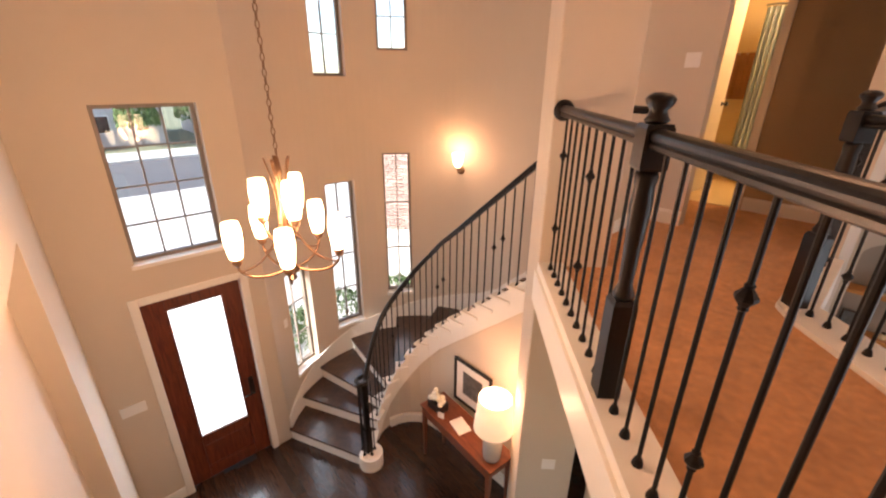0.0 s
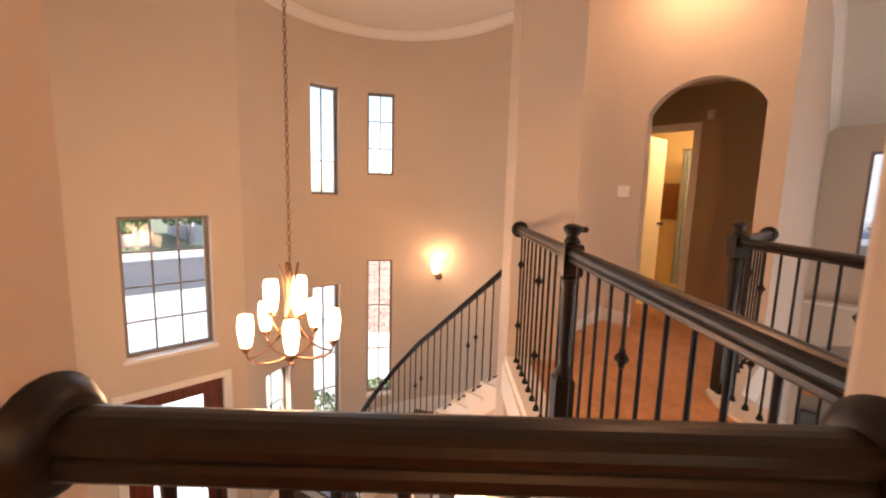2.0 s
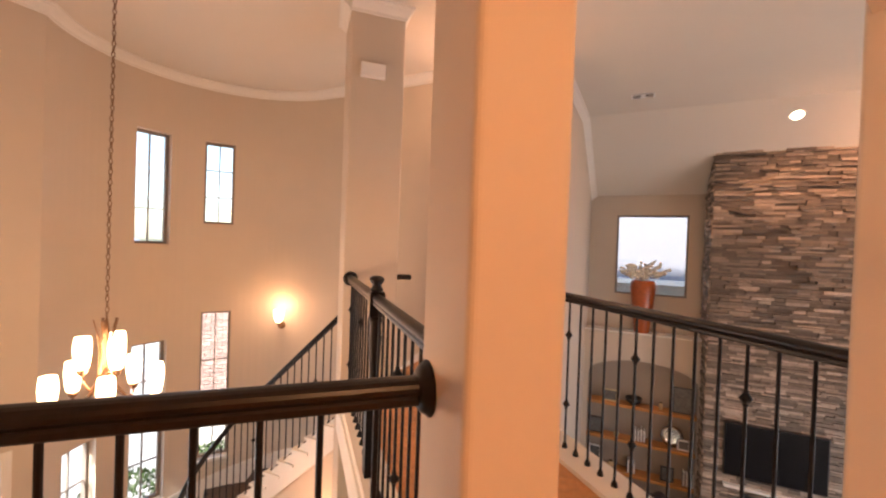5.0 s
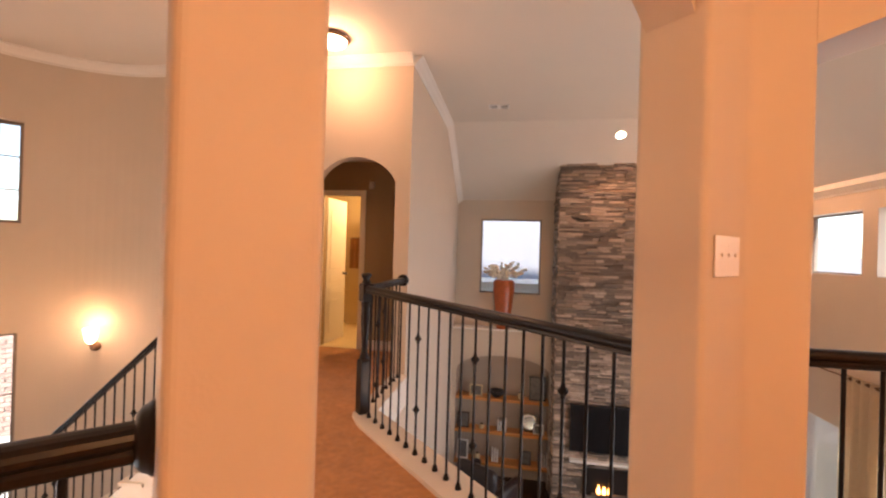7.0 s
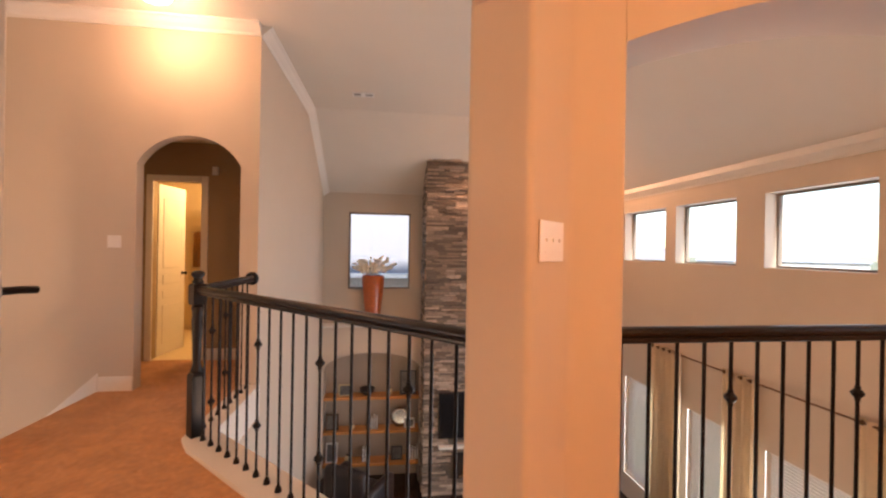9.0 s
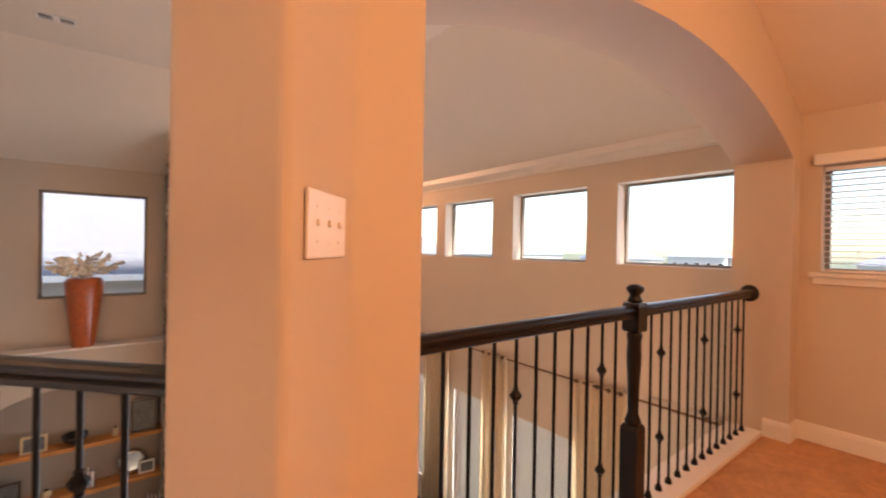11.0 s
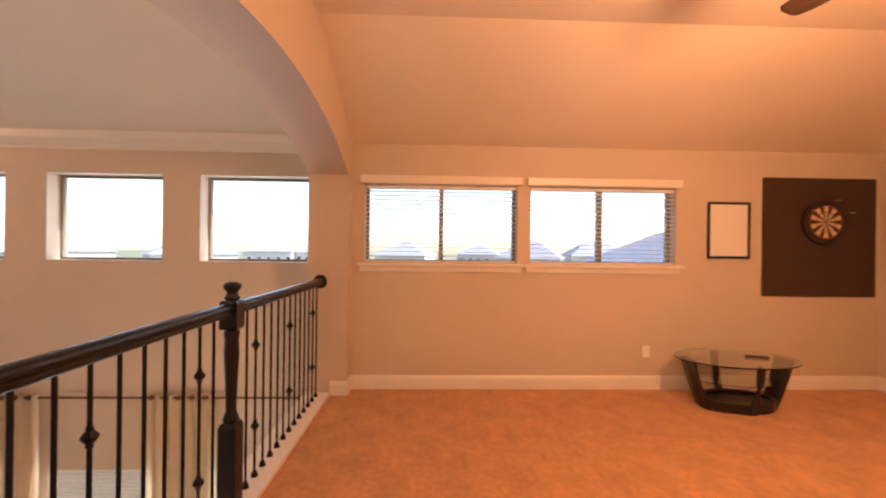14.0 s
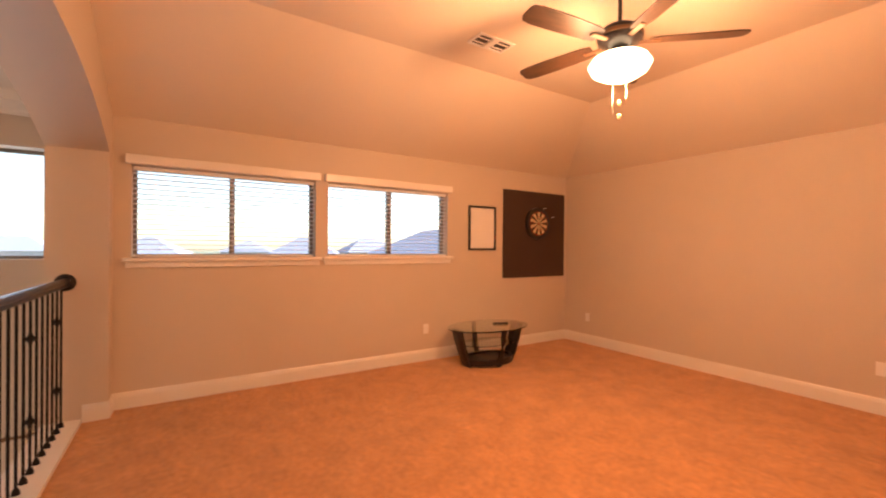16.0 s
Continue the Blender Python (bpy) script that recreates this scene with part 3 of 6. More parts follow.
# ceilings
def vault_great():
    z0, z1 = 2.47, CEIL
    b = bmesh.new()
    xe, yn = CWX - 1.75, GY - 1.65
    P = {"a": (GX, 2.62, z1), "b": (xe, 2.62, z1), "c": (xe, yn, z1), "d": (GX, yn, z1), "e": (CWX, 2.62, z0), "f": (CWX, GY, z0), "g": (GX, GY, z0)}
    V = {k: b.verts.new(p) for k, p in P.items()}
    T = {k: b.verts.new((p[0], p[1], 3.9)) for k, p in P.items()}
    for f in ("abcd", "befc", "dcfg"):
        b.faces.new([V[k] for k in f])
        b.faces.new([T[k] for k in f])
    ring = "abefgd"
    for i in range(6):
        p, q = ring[i], ring[(i + 1) % 6]
        b.faces.new((V[p], V[q], T[q], T[p]))
    return b


solid("ceiling_great_room", vault_great(), M_CEIL, "pale vaulted great room ceiling", "ceiling", "structure")
solid("ceiling_foyer", prism([(-4.6, 0.6), xy(0.2, 0.13), xy(3.3, 0.13), (2.47, 2.62), (GX, 2.62), (GX, 5.42), (-4.6, 5.42)], CEIL, 3.75), M_CEIL, "pale flat foyer ceiling", "ceiling", "structure")
solid("ceiling_great_filler", prism([(GX, 2.40), (2.47, 2.40), (2.47, 2.621), (GX, 2.621)], CEIL + 0.002, 3.75), M_CEIL, "pale flat ceiling strip", "ceiling", "structure")


def vault_loft():
    z0, z1 = 2.42, 2.97
    xw, xe, ys, yn = -0.9, LOFT_X, LOFT_S, LOFT_Y + 0.05
    b = bmesh.new()
    P = {"a": (xw, yn, z1), "b": (xe - 1.3, yn, z1), "c": (xe - 1.3, ys + 1.1, z1), "d": (xw, ys + 1.1, z1), "e": (xe, yn, z0), "f": (xe, ys, z0), "g": (xw, ys, z0)}
    V = {k: b.verts.new(p) for k, p in P.items()}
    T = {k: b.verts.new((p[0], p[1], 3.3)) for k, p in P.items()}
    for f in ("abcd", "befc", "dcfg"):
        b.faces.new([V[k] for k in f])
        b.faces.new([T[k] for k in f])
    ring = "abefgd"
    for i in range(6):
        p, q = ring[i], ring[(i + 1) % 6]
        b.faces.new((V[p], V[q], T[q], T[p]))
    return b


solid("ceiling_loft", vault_loft(), M_CEIL2, "pale vaulted loft ceiling", "ceiling", "structure")

# crown moulding, drawn along each wall head
CROWN_SEC = [(0, 0), (0.10, 0), (0.10, -0.018), (0.075, -0.03), (0.05, -0.06), (0.02, -0.085), (0.014, -CROWN), (0, -CROWN)]


def crown(name, path, label):
    return solid(name, sweep(path, CROWN_SEC), M_TRIM, label, "trim", "structure")


arc = [(CX + RAD * math.cos(radians(a)), CY + RAD * math.sin(radians(a)), CEIL) for a in np.linspace(START, 90, 40)]
crown("trim_crown_foyer", [(FRONT_X, LEFT_Y, CEIL), (FRONT_X, 2.40, CEIL)] + arc + [(GX, ARCH_Y, CEIL)], "cream painted crown moulding")
crown("trim_crown_great_left", [(GX, ARCH_Y, CEIL), (GX, GY - 1.65, CEIL), (GX, GY, 2.47)], "cream painted crown moulding")
solid("trim_crown_great_windows", sweep([(CWX, GY, 2.47), (CWX, 2.62, 2.47)], [(0, 0), (0.10, 0.061)] + CROWN_SEC[2:]), M_TRIM, "cream painted crown moulding", "trim", "structure")

# chime column at the far end of the bridge
COLP = [xy(1.78, 3.2), xy(2.27, 3.2), xy(2.27, 3.66), xy(1.78, 3.66)]
solid("column_far", bullnose(COLP, LOW, TOP, 0.012), M_WALL, "tan plaster column beside the stairs", "column", "structure")
cc = [Vector((*p, CEIL)) for p in COLP]
solid("trim_crown_column", sweep([cc[0], cc[1], cc[2], cc[3], cc[0]], CROWN_SEC), M_TRIM, "cream crown moulding round the column", "trim", "structure")

# white fascia boards and caps under the rails
RA, RB = 1.842, 3.18


def strip(name, pts, z0, z1):
    return solid(name, prism(pts, z0, z1), M_TRIM, "white painted curb under the iron rail", "trim", "structure")


strip("trim_curb_a", [xy(1.775, 0.415), xy(1.955, 0.415), xy(1.955, 3.195), xy(1.775, 3.195)], -0.28, 0.03)
strip("trim_fascia_a", [xy(1.755, 0.415), xy(1.774, 0.415), xy(1.774, 3.195), xy(1.755, 3.195)], -0.27, -0.03)
strip("trim_curb_b", [xy(3.06, 0.15), xy(3.32, 0.15), xy(3.32, 2.58), (0.47, 4.22), (0.47, ARCH_Y - 0.002), (0.285, ARCH_Y - 0.002), (0.285, 4.10), xy(3.06, 2.52)], -0.28, 0.03)
strip("trim_curb_c", [(2.475, 2.40), (5.735, 2.40), (5.735, 2.63), (2.475, 2.63)], -0.28, 0.03)
strip("trim_curb_overlook", [xy(0.863, 0.25), xy(1.695, 0.25), xy(1.695, 0.43), xy(0.863, 0.43)], -0.28, 0.03)

# baseboards
BASE = [(0, 0), (0.016, 0), (0.016, 0.10), (0.010, 0.125), (0.004, 0.135), (0, 0.135)]


def base(name, path, label="white painted baseboard"):
    return solid(name, sweep(path, BASE), M_TRIM, label, "trim", "structure")


base("baseboard_loft", [(2.0, LOFT_S, 0), (LOFT_X, LOFT_S, 0)][::-1])
base("baseboard_loft_windows", [(LOFT_X, LOFT_S, 0), (LOFT_X, LOFT_Y, 0)][::-1])
base("baseboard_pilaster", [(LOFT_X, LOFT_Y, 0), (5.74, LOFT_Y, 0), (5.74, 2.40, 0)][::-1])
base("baseboard_arch", [(-0.98, ARCH_Y, 0), (-0.68, ARCH_Y, 0)])
base("baseboard_hall", [(-0.46, 6.32, 0), (0.262, 6.32, 0)])
base("baseboard_foyer", [(FRONT_X, LEFT_Y, LOW), (FRONT_X, 1.26, LOW)])

# ground floor of dark boards
solid("floor_ground", box(-4.6, 6.4, 0.3, 9.5, LOW - 0.3, LOW - 0.012), M_GROUT, "dark sub floor under the boards", "floor", "structure")


# ---- windows and doors ----
def window(name, place, s0, s1, z0, z1, inset, cols, rows, label, bars=True, frame_w=0.035, round_s=False):
    """A window: frame, bars and panes set inset into the wall."""
    top = thing(name, (0, 0, 0), label, "window", kind="structure")

    def slab(a, c, e, f, d0, d1, n=1):
        b = bmesh.new()
        pts = [a + (c - a) * i / n for i in range(n + 1)]
        rows_ = [[b.verts.new(place(s, z, d)) for s in pts] for z, d in ((e, d0), (f, d0), (f, d1), (e, d1))]
        for k in range(4):
            for i in range(n):
                b.faces.new((rows_[k][i], rows_[k][i + 1], rows_[(k + 1) % 4][i + 1], rows_[(k + 1) % 4][i]))
        b.faces.new([r[0] for r in rows_])
        b.faces.new([r[-1] for r in rows_])
        return b

    unit = math.degrees(frame_w / RAD) if round_s else frame_w
    n = 4 if round_s else 1
    b = slab(s0, s0 + unit, z0, z1, inset, inset + 0.06)
    join(b, slab(s1 - unit, s1, z0, z1, inset, inset + 0.06))
    join(b, slab(s0 + unit, s1 - unit, z0, z0 + frame_w, inset, inset + 0.06, n))
    join(b, slab(s0 + unit, s1 - unit, z1 - frame_w, z1, inset, inset + 0.06, n))
    part("window_frame", b, M_FRAME, top)
    bw = 0.007
    bu = math.degrees(bw / RAD) if round_s else bw
    g0, g1, h0, h1 = s0 + unit, s1 - unit, z0 + frame_w, z1 - frame_w
    if bars:
        for i in range(1, cols):
            s = g0 + (g1 - g0) * i / cols
            part("glazing_bar", slab(s - bu, s + bu, h0, h1, inset + 0.015, inset + 0.045), M_FRAME, top)
        for z in rows:
            part("glazing_bar", slab(g0, g1, z - bw, z + bw, inset + 0.017, inset + 0.043, n), M_FRAME, top)
    pane = part("pane", slab(g0, g1, h0, h1, inset + 0.028, inset + 0.033, n), M_GLASS, top)
    pane.visible_shadow = False
    return top


def sill(name, place, s0, s1, z, out=0.03, deep=0.088):
    b = bmesh.new()
    n = 6
    pts = [s0 + (s1 - s0) * i / n for i in range(n + 1)]
    rows_ = [[b.verts.new(place(s, zz, d)) for s in pts] for zz, d in ((z - 0.03, -out), (z + 0.006, -out), (z + 0.006, deep), (z - 0.03, deep))]
    for k in range(4):
        for i in range(n):
            b.faces.new((rows_[k][i], rows_[k][i + 1], rows_[(k + 1) % 4][i + 1], rows_[(k + 1) % 4][i]))
    b.faces.new([r[0] for r in rows_])
    b.faces.new([r[-1] for r in rows_])
    return solid(name, b, M_TRIM, "white painted window sill", "sill", "structure")


window("window_front", fr, 1.385 - LEFT_Y, 2.145 - LEFT_Y, -0.32, 1.045, 0.09, 3, [0.02, 0.36, 0.70], "square front window with a grid of bars")
sill("trim_sill_front", fr, 1.36 - LEFT_Y, 2.17 - LEFT_Y, -0.32)
for k, (a0, a1, z0, z1) in enumerate(ANG):
    hgt = z1 - z0
    rows = {0: [z0 + 0.46], 1: [z0 + hgt * f for f in (0.25, 0.5, 0.75)], 2: [z0 + hgt * f for f in (0.33, 0.66)], 3: [z0 + hgt * f for f in (0.33, 0.66)], 4: [z0 + hgt * f for f in (0.33, 0.66)]}[k]
    window("window_stair_%d" % (k + 1), round_place, a0, a1, z0, z1, 0.09, 2, rows, "tall narrow stair tower window with thin bars", round_s=True)
    if z0 < 0:
        sill("trim_sill_stair_%d" % (k + 1), round_place, a0 - 0.6, a1 + 0.6, z0)
window("window_great_far", gp, 0.91 - GX, 2.13 - GX, 0.57, 2.09, 0.05, 1, [], "square fixed window above the ledge", bars=False)
for k, (a, c) in enumerate(CW):
    window("window_clerestory_%d" % (k + 1), wp2, a - 2.62, c - 2.62, 1.235, 2.12, 0.16, 1, [], "fixed clerestory window deep in the wall", bars=False, frame_w=0.025)
for k, (a, c) in enumerate(LW):
    window("window_great_low_%d" % (k + 1), wp2, a - 2.62, c - 2.62, -2.7, -0.9, 0.12, 1, [], "tall great room window behind a lowered blind", bars=False)


def blind(name, x, y0, y1, z0, z1, pitch, tilt, label, head=True):
    top = thing(name, (0, 0, 0), label, "blind")
    n = int((z1 - z0) / pitch)
    m = mesh_of("slat", box(-0.024, 0.024, y0, y1, -0.0015, 0.0015), M_BLIND)
    for i in range(n):
        share("slat", m, top, pose(x, 0, z0 + 0.02 + pitch * i, 0, tilt, 0))
    if head:
        part("head_rail", box(x - 0.02, x + 0.02, y0, y1, z1 - 0.03, z1), M_BLIND, top)
    part("bottom_rail", box(x - 0.025, x + 0.025, y0, y1, z0, z0 + 0.015), M_BLIND, top)
    for y in (y0 + 0.18, (y0 + y1) / 2, y1 - 0.18):
        part("cord", box(x - 0.001, x + 0.001, y - 0.001, y + 0.001, z0, z1), M_BLIND, top)
    return top


for k, (a, c) in enumerate(((0.60, 2.12), (-1.02, 0.47))):
    w = window("window_loft_%d" % (k + 1), wp, a - LOFT_S, c - LOFT_S, 1.25, 2.03, 0.11, 1, [], "wide sliding loft window", bars=False, frame_w=0.03)
    mid = (a + c) / 2 + 0.0
    part("meeting_stile", box(LOFT_X + 0.10, LOFT_X + 0.17, mid - 0.022, mid + 0.022, 1.28, 2.0), M_FRAME, w)
    blind("window_blind", LOFT_X + 0.045, a + 0.01, c - 0.01, 1.255, 2.02, 0.043, 4, "white slatted blind with open slats in the loft window")
    v = thing("blind_valance", (0, 0, 0), "white wooden blind valance over the loft window", "valance")
    part("board", box(LOFT_X - 0.055, LOFT_X - 0.002, a - 0.04, c + 0.04, 2.03, 2.11, 0.008), M_TRIM, v)
    s = thing("window_sill_loft", (0, 0, 0), "white painted loft window sill with apron", "sill", kind="structure")
    part("stool", box(LOFT_X - 0.06, LOFT_X + 0.10, a - 0.06, c + 0.06, 1.215, 1.248, 0.008), M_TRIM, s)
    part("apron", box(LOFT_X - 0.022, LOFT_X - 0.002, a - 0.04, c + 0.04, 1.165, 1.214, 0.004), M_TRIM, s)
for a, c in LW:
    blind("great_room_blind", CWX + 0.07, a + 0.01, c - 0.01, -2.69, -0.91, 0.038, 66, "white closed slatted blind in a great room window")


def front_door():
    d = thing("door_front", (0, 0, 0), "dark mahogany front door with leaded glass", "door", kind="structure")
    x = FRONT_X - 0.06
    y0, y1, z0, z1 = 1.33, 2.21, LOW + 0.01, -0.71
    gy0, gy1, gz0, gz1 = 1.52, 2.03, -2.50, -0.86
    for yy in ((y0, gy0), (gy1, y1)):
        part("stile", box(x - 0.045, x, yy[0], yy[1], z0, z1, 0.004), M_DOOR, d)
    part("rail", box(x - 0.045, x, gy0, gy1, gz1, z1, 0.004), M_DOOR, d)
    part("rail", box(x - 0.045, x, gy0, gy1, gz0 - 0.13, gz0, 0.004), M_DOOR, d)
    part("rail", box(x - 0.045, x, gy0, gy1, z0, z0 + 0.16, 0.004), M_DOOR, d)
    part("raised_panel", box(x - 0.04, x - 0.004, gy0, gy1, z0 + 0.16, gz0 - 0.13, 0.02), M_DOOR, d)
    part("bead", sweep([(x, gy0, gz0), (x, gy1, gz0), (x, gy1, gz1), (x, gy0, gz1), (x, gy0, gz0)], [(-0.012, -0.012), (0.012, -0.012), (0.012, 0.012), (-0.012, 0.012)], up=(1, 0, 0)), M_DOOR, d)
    g = part("leaded_pane", box(x - 0.025, x - 0.018, gy0, gy1, gz0, gz1), M_LGLASS, d, "textured leaded glass, glowing in place of daylight behind it")
    yc = (gy0 + gy1) / 2
    for path in ([(gy0 + 0.06, gz0), (gy0 + 0.06, gz1)], [(gy1 - 0.06, gz0), (gy1 - 0.06, gz1)], [(gy0, gz0 + 0.1), (yc, gz0 + 0.28), (gy1, gz0 + 0.1)], [(gy0 + 0.06, gz0 + 0.3), (yc, gz0 + 0.12), (gy1 - 0.06, gz0 + 0.3)],
                 [(yc, gz0), (yc - 0.1, gz0 + 0.2), (yc, gz0 + 0.42), (yc + 0.1, gz0 + 0.2), (yc, gz0)], [(gy0, gz1 - 0.12), (yc, gz1 - 0.3), (gy1, gz1 - 0.12)]):
        part("came", tube([(x - 0.016, y, z) for y, z in path], 0.003, 5), M_LEAD, g)
    h = part("lock_plate", box(x, x + 0.012, 2.10, 2.16, LOW + 0.88, LOW + 1.14, 0.006), M_BLACK, d, "dark bronze lock plate")
    part("lever", tube([(x + 0.012, 2.13, LOW + 0.93), (x + 0.05, 2.13, LOW + 0.93), (x + 0.055, 2.08, LOW + 0.93), (x + 0.05, 2.02, LOW + 0.925)], 0.009), M_BLACK, h)
    part("deadbolt", lathe([(0.024, 0), (0.022, 0.014), (0.0, 0.016)], 14), M_BLACK, h, at=pose(x + 0.012, 2.13, LOW + 1.08, 0, 90, 0))
    c = thing("door_casing_front", (0, 0, 0), "white painted casing of the front door", "casing", kind="structure")
    part("jamb", box(FRONT_X, FRONT_X + 0.02, 1.25, 1.325, LOW, -0.635, 0.005), M_TRIM, c)
    part("jamb", box(FRONT_X, FRONT_X + 0.02, 2.215, 2.29, LOW, -0.635, 0.005), M_TRIM, c)
    part("head", box(FRONT_X, FRONT_X + 0.02, 1.3255, 2.2145, -0.71, -0.635, 0.005), M_TRIM, c)
    part("jamb_lining", box(FRONT_X - 0.17, FRONT_X - 0.001, 1.3205, 1.328, LOW, -0.705), M_TRIM, c)
    part("jamb_lining", box(FRONT_X - 0.17, FRONT_X - 0.001, 2.212, 2.2195, LOW, -0.705), M_TRIM, c)


front_door()


def bath_door():
    c = thing("door_casing_bath", (0, 0, 0), "cream painted casing of the bathroom door", "casing", kind="structure")
    for a, e in ((-1.16, -1.085), (-0.545, -0.47)):
        part("jamb", box(a, e, 6.298, 6.319, 0, 2.22, 0.005), M_TRIM, c)
    part("head", box(-1.085, -0.545, 6.298, 6.319, 2.145, 2.22, 0.005), M_TRIM, c)
    d = thing("door_bath", (-1.09, 6.44, 0.012), "cream panelled bathroom door standing open", "door", turn=84, kind="structure")
    part("slab", box(0, 0.55, 0, 0.035, 0, 2.12, 0.003), M_TRIM, d)
    for z0, z1 in ((0.14, 0.62), (0.70, 0.80), (0.88, 1.0), (1.08, 1.95)):
        part("raised_panel", box(0.09, 0.46, -0.006, 0.0, z0, z1, 0.005), M_TRIM, d)
    k = part("knob", lathe([(0.0, -0.062), (0.022, -0.058), (0.026, -0.042), (0.01, -0.028), (0.008, -0.004), (0.026, -0.002), (0.026, 0)], 12), M_BLACK, d, "dark knob", True, pose(0.49, -0.001, 1.0, -90, 0, 0))
    t = thing("hand_towel", (-1.27, 8.19, 1.25), "brown towel hanging on the bathroom wall", "towel")
    part("bar", tube([(-0.2, -0.05, 0.34), (0.24, -0.05, 0.34)], 0.008), M_CHROME, t)
    b = bmesh.new()
    n = 14
    rows_ = [[b.verts.new((-0.16 + 0.36 * i / n, -0.05 + 0.012 * math.sin(i * 1.7) - d_, z)) for i in range(n + 1)] for z, d_ in ((-0.22, 0.02), (0.1, 0.018), (0.352, 0.012), (0.352, -0.012), (-0.1, -0.016))]
    for r, q in zip(rows_, rows_[1:]):
        for i in range(n):
            b.faces.new((r[i], r[i + 1], q[i + 1], q[i]))
    part("cloth", b, M_TOWEL, t, smooth=True)
    s = thing("shower_curtain", (-1.0, 7.6, 0), "pale blue shower curtain in the bathroom", "curtain")
    part("fabric", pleats(0.0, 0.45, 0.1, 2.05, 9, 0.03), M_SHOWER, s, smooth=True)
    part("rod", tube([(-0.02, 0, 2.07), (1.219, 0, 2.07)], 0.012), M_CHROME, s)


def pleats(s0, s1, z0, z1, folds, amp, thick=0.004):
    """Hanging cloth with folds, along x."""
    b = bmesh.new()
    n = folds * 8
    rows_ = []
    for z, f in ((z0, 1.15), ((z0 + z1) / 2, 1.0), (z1 - 0.12, 0.9), (z1, 0.8)):
        rows_.append([b.verts.new((s0 + (s1 - s0) * i / n, amp * f * math.sin(2 * math.pi * folds * i / n) + 0.006 * math.sin(i * 0.7 + z), z)) for i in range(n + 1)])
    for r, q in zip(rows_, rows_[1:]):
        for i in range(n):
            b.faces.new((r[i], r[i + 1], q[i + 1], q[i]))
    ext = bmesh.ops.solidify(b, geom=b.faces[:], thickness=thick)
    return b


bath_door()


# ---- iron railings ----
RAIL_Z = 1.07
RAIL_SEC = [(-0.024, -0.031), (0.024, -0.031), (0.028, -0.026), (0.028, -0.014), (0.023, -0.008), (0.030, 0.002), (0.031, 0.011), (0.028, 0.020), (0.020, 0.027), (0.010, 0.0305), (0.0, 0.0315), (-0.010, 0.0305), (-0.020, 0.027), (-0.028, 0.020), (-0.031, 0.011), (-0.030, 0.002), (-0.023, -0.008), (-0.028, -0.014), (-0.028, -0.026)]
ROSETTE = mesh_of("rosette", lathe([(0.0, 0.030), (0.042, 0.028), (0.054, 0.019), (0.059, 0.009), (0.065, 0.004), (0.065, 0.0)], 28), M_RAIL, True)
SHOE = [(0.0075, 0.036), (0.013, 0.030), (0.019, 0.010), (0.020, 0.0)]


def knuckle(b, z):
    lathe([(0.007, -0.034), (0.012, -0.030), (0.010, -0.022), (0.018, -0.012), (0.024, -0.004), (0.024, 0.004), (0.018, 0.012), (0.010, 0.022), (0.012, 0.030), (0.007, 0.034)], 8, b, (0, 0, z))


def baluster_mesh(name, h, knots):
    b = bmesh.new()
    lathe([(0.0075, 0.0), (0.0075, h)], 8, b)
    lathe(SHOE, 10, b)
    for z in knots:
        knuckle(b, z)
    return mesh_of(name, b, M_IRON, False)


H = RAIL_Z - 0.03 - 0.03
BAL = [baluster_mesh("baluster", H, k) for k in ((), (0.56,), (0.30, 0.78))]


def newel_parts(parent, x, y, turn):
    n = part("newel_post", square_turned([(0.045, 0.03), (0.045, 0.46), (0.036, 0.48)]), M_RAIL, parent, at=pose(x, y, 0, 0, 0, turn))
    part("turned_shaft", lathe([(0.036, 0.48), (0.042, 0.495), (0.034, 0.515), (0.026, 0.54), (0.030, 0.68), (0.038, 0.84), (0.034, 0.91), (0.040, 0.945), (0.032, 0.965)], 18), M_RAIL, n, smooth=True)
    part("block", square_turned([(0.040, 0.965), (0.045, 0.975), (0.045, 1.10), (0.040, 1.115)]), M_RAIL, n)
    part("finial", lathe([(0.030, 1.115), (0.040, 1.125), (0.030, 1.14), (0.026, 1.155), (0.042, 1.175), (0.046, 1.19), (0.036, 1.20), (0.024, 1.208), (0.0, 1.21)], 16), M_RAIL, n, smooth=True)


def railing(name, pts, newels, ends, label, spacing=0.118, phase=0):
    """A level rail through pts (x, y), newels at the listed corners, rosettes at the ends given as (point, normal angle)."""
    top = thing(name, (0, 0, 0), label, "railing")
    for a, c in zip(pts, pts[1:]):
        part("handrail", sweep([(*a, RAIL_Z), (*c, RAIL_Z)], RAIL_SEC), M_RAIL, top)
        va, vc = Vector(a), Vector(c)
        d = vc - va
        n = max(2, int(d.length / spacing))
        for i in range(1, n):
            p = va + d * i / n
            if any((p - Vector(q)).length < 0.07 for q in newels):
                continue
            share("baluster", BAL[2 if (i + phase) % 5 == 0 else 0], top, pose(p.x, p.y, 0.03, 0, 0, 0))
    ang = math.degrees(math.atan2(pts[1][1] - pts[0][1], pts[1][0] - pts[0][0]))
    for q in newels:
        newel_parts(top, *q, ang)
    for p, t in ends:
        share("rosette", ROSETTE, top, pose(*p, RAIL_Z, 0, 90, 0) if t is None else Matrix.Translation((*p, RAIL_Z)) @ pose(0, 0, 0, 0, 0, t) @ pose(0, 0, 0, 0, 90, 0))
    return top


railing("bridge_railing", [xy(RA, 0.41), xy(RA, 3.2)], [xy(RA, 1.86)], [(xy(RA, 3.2), -45)], "dark wood and black iron railing on the bridge", phase=3)
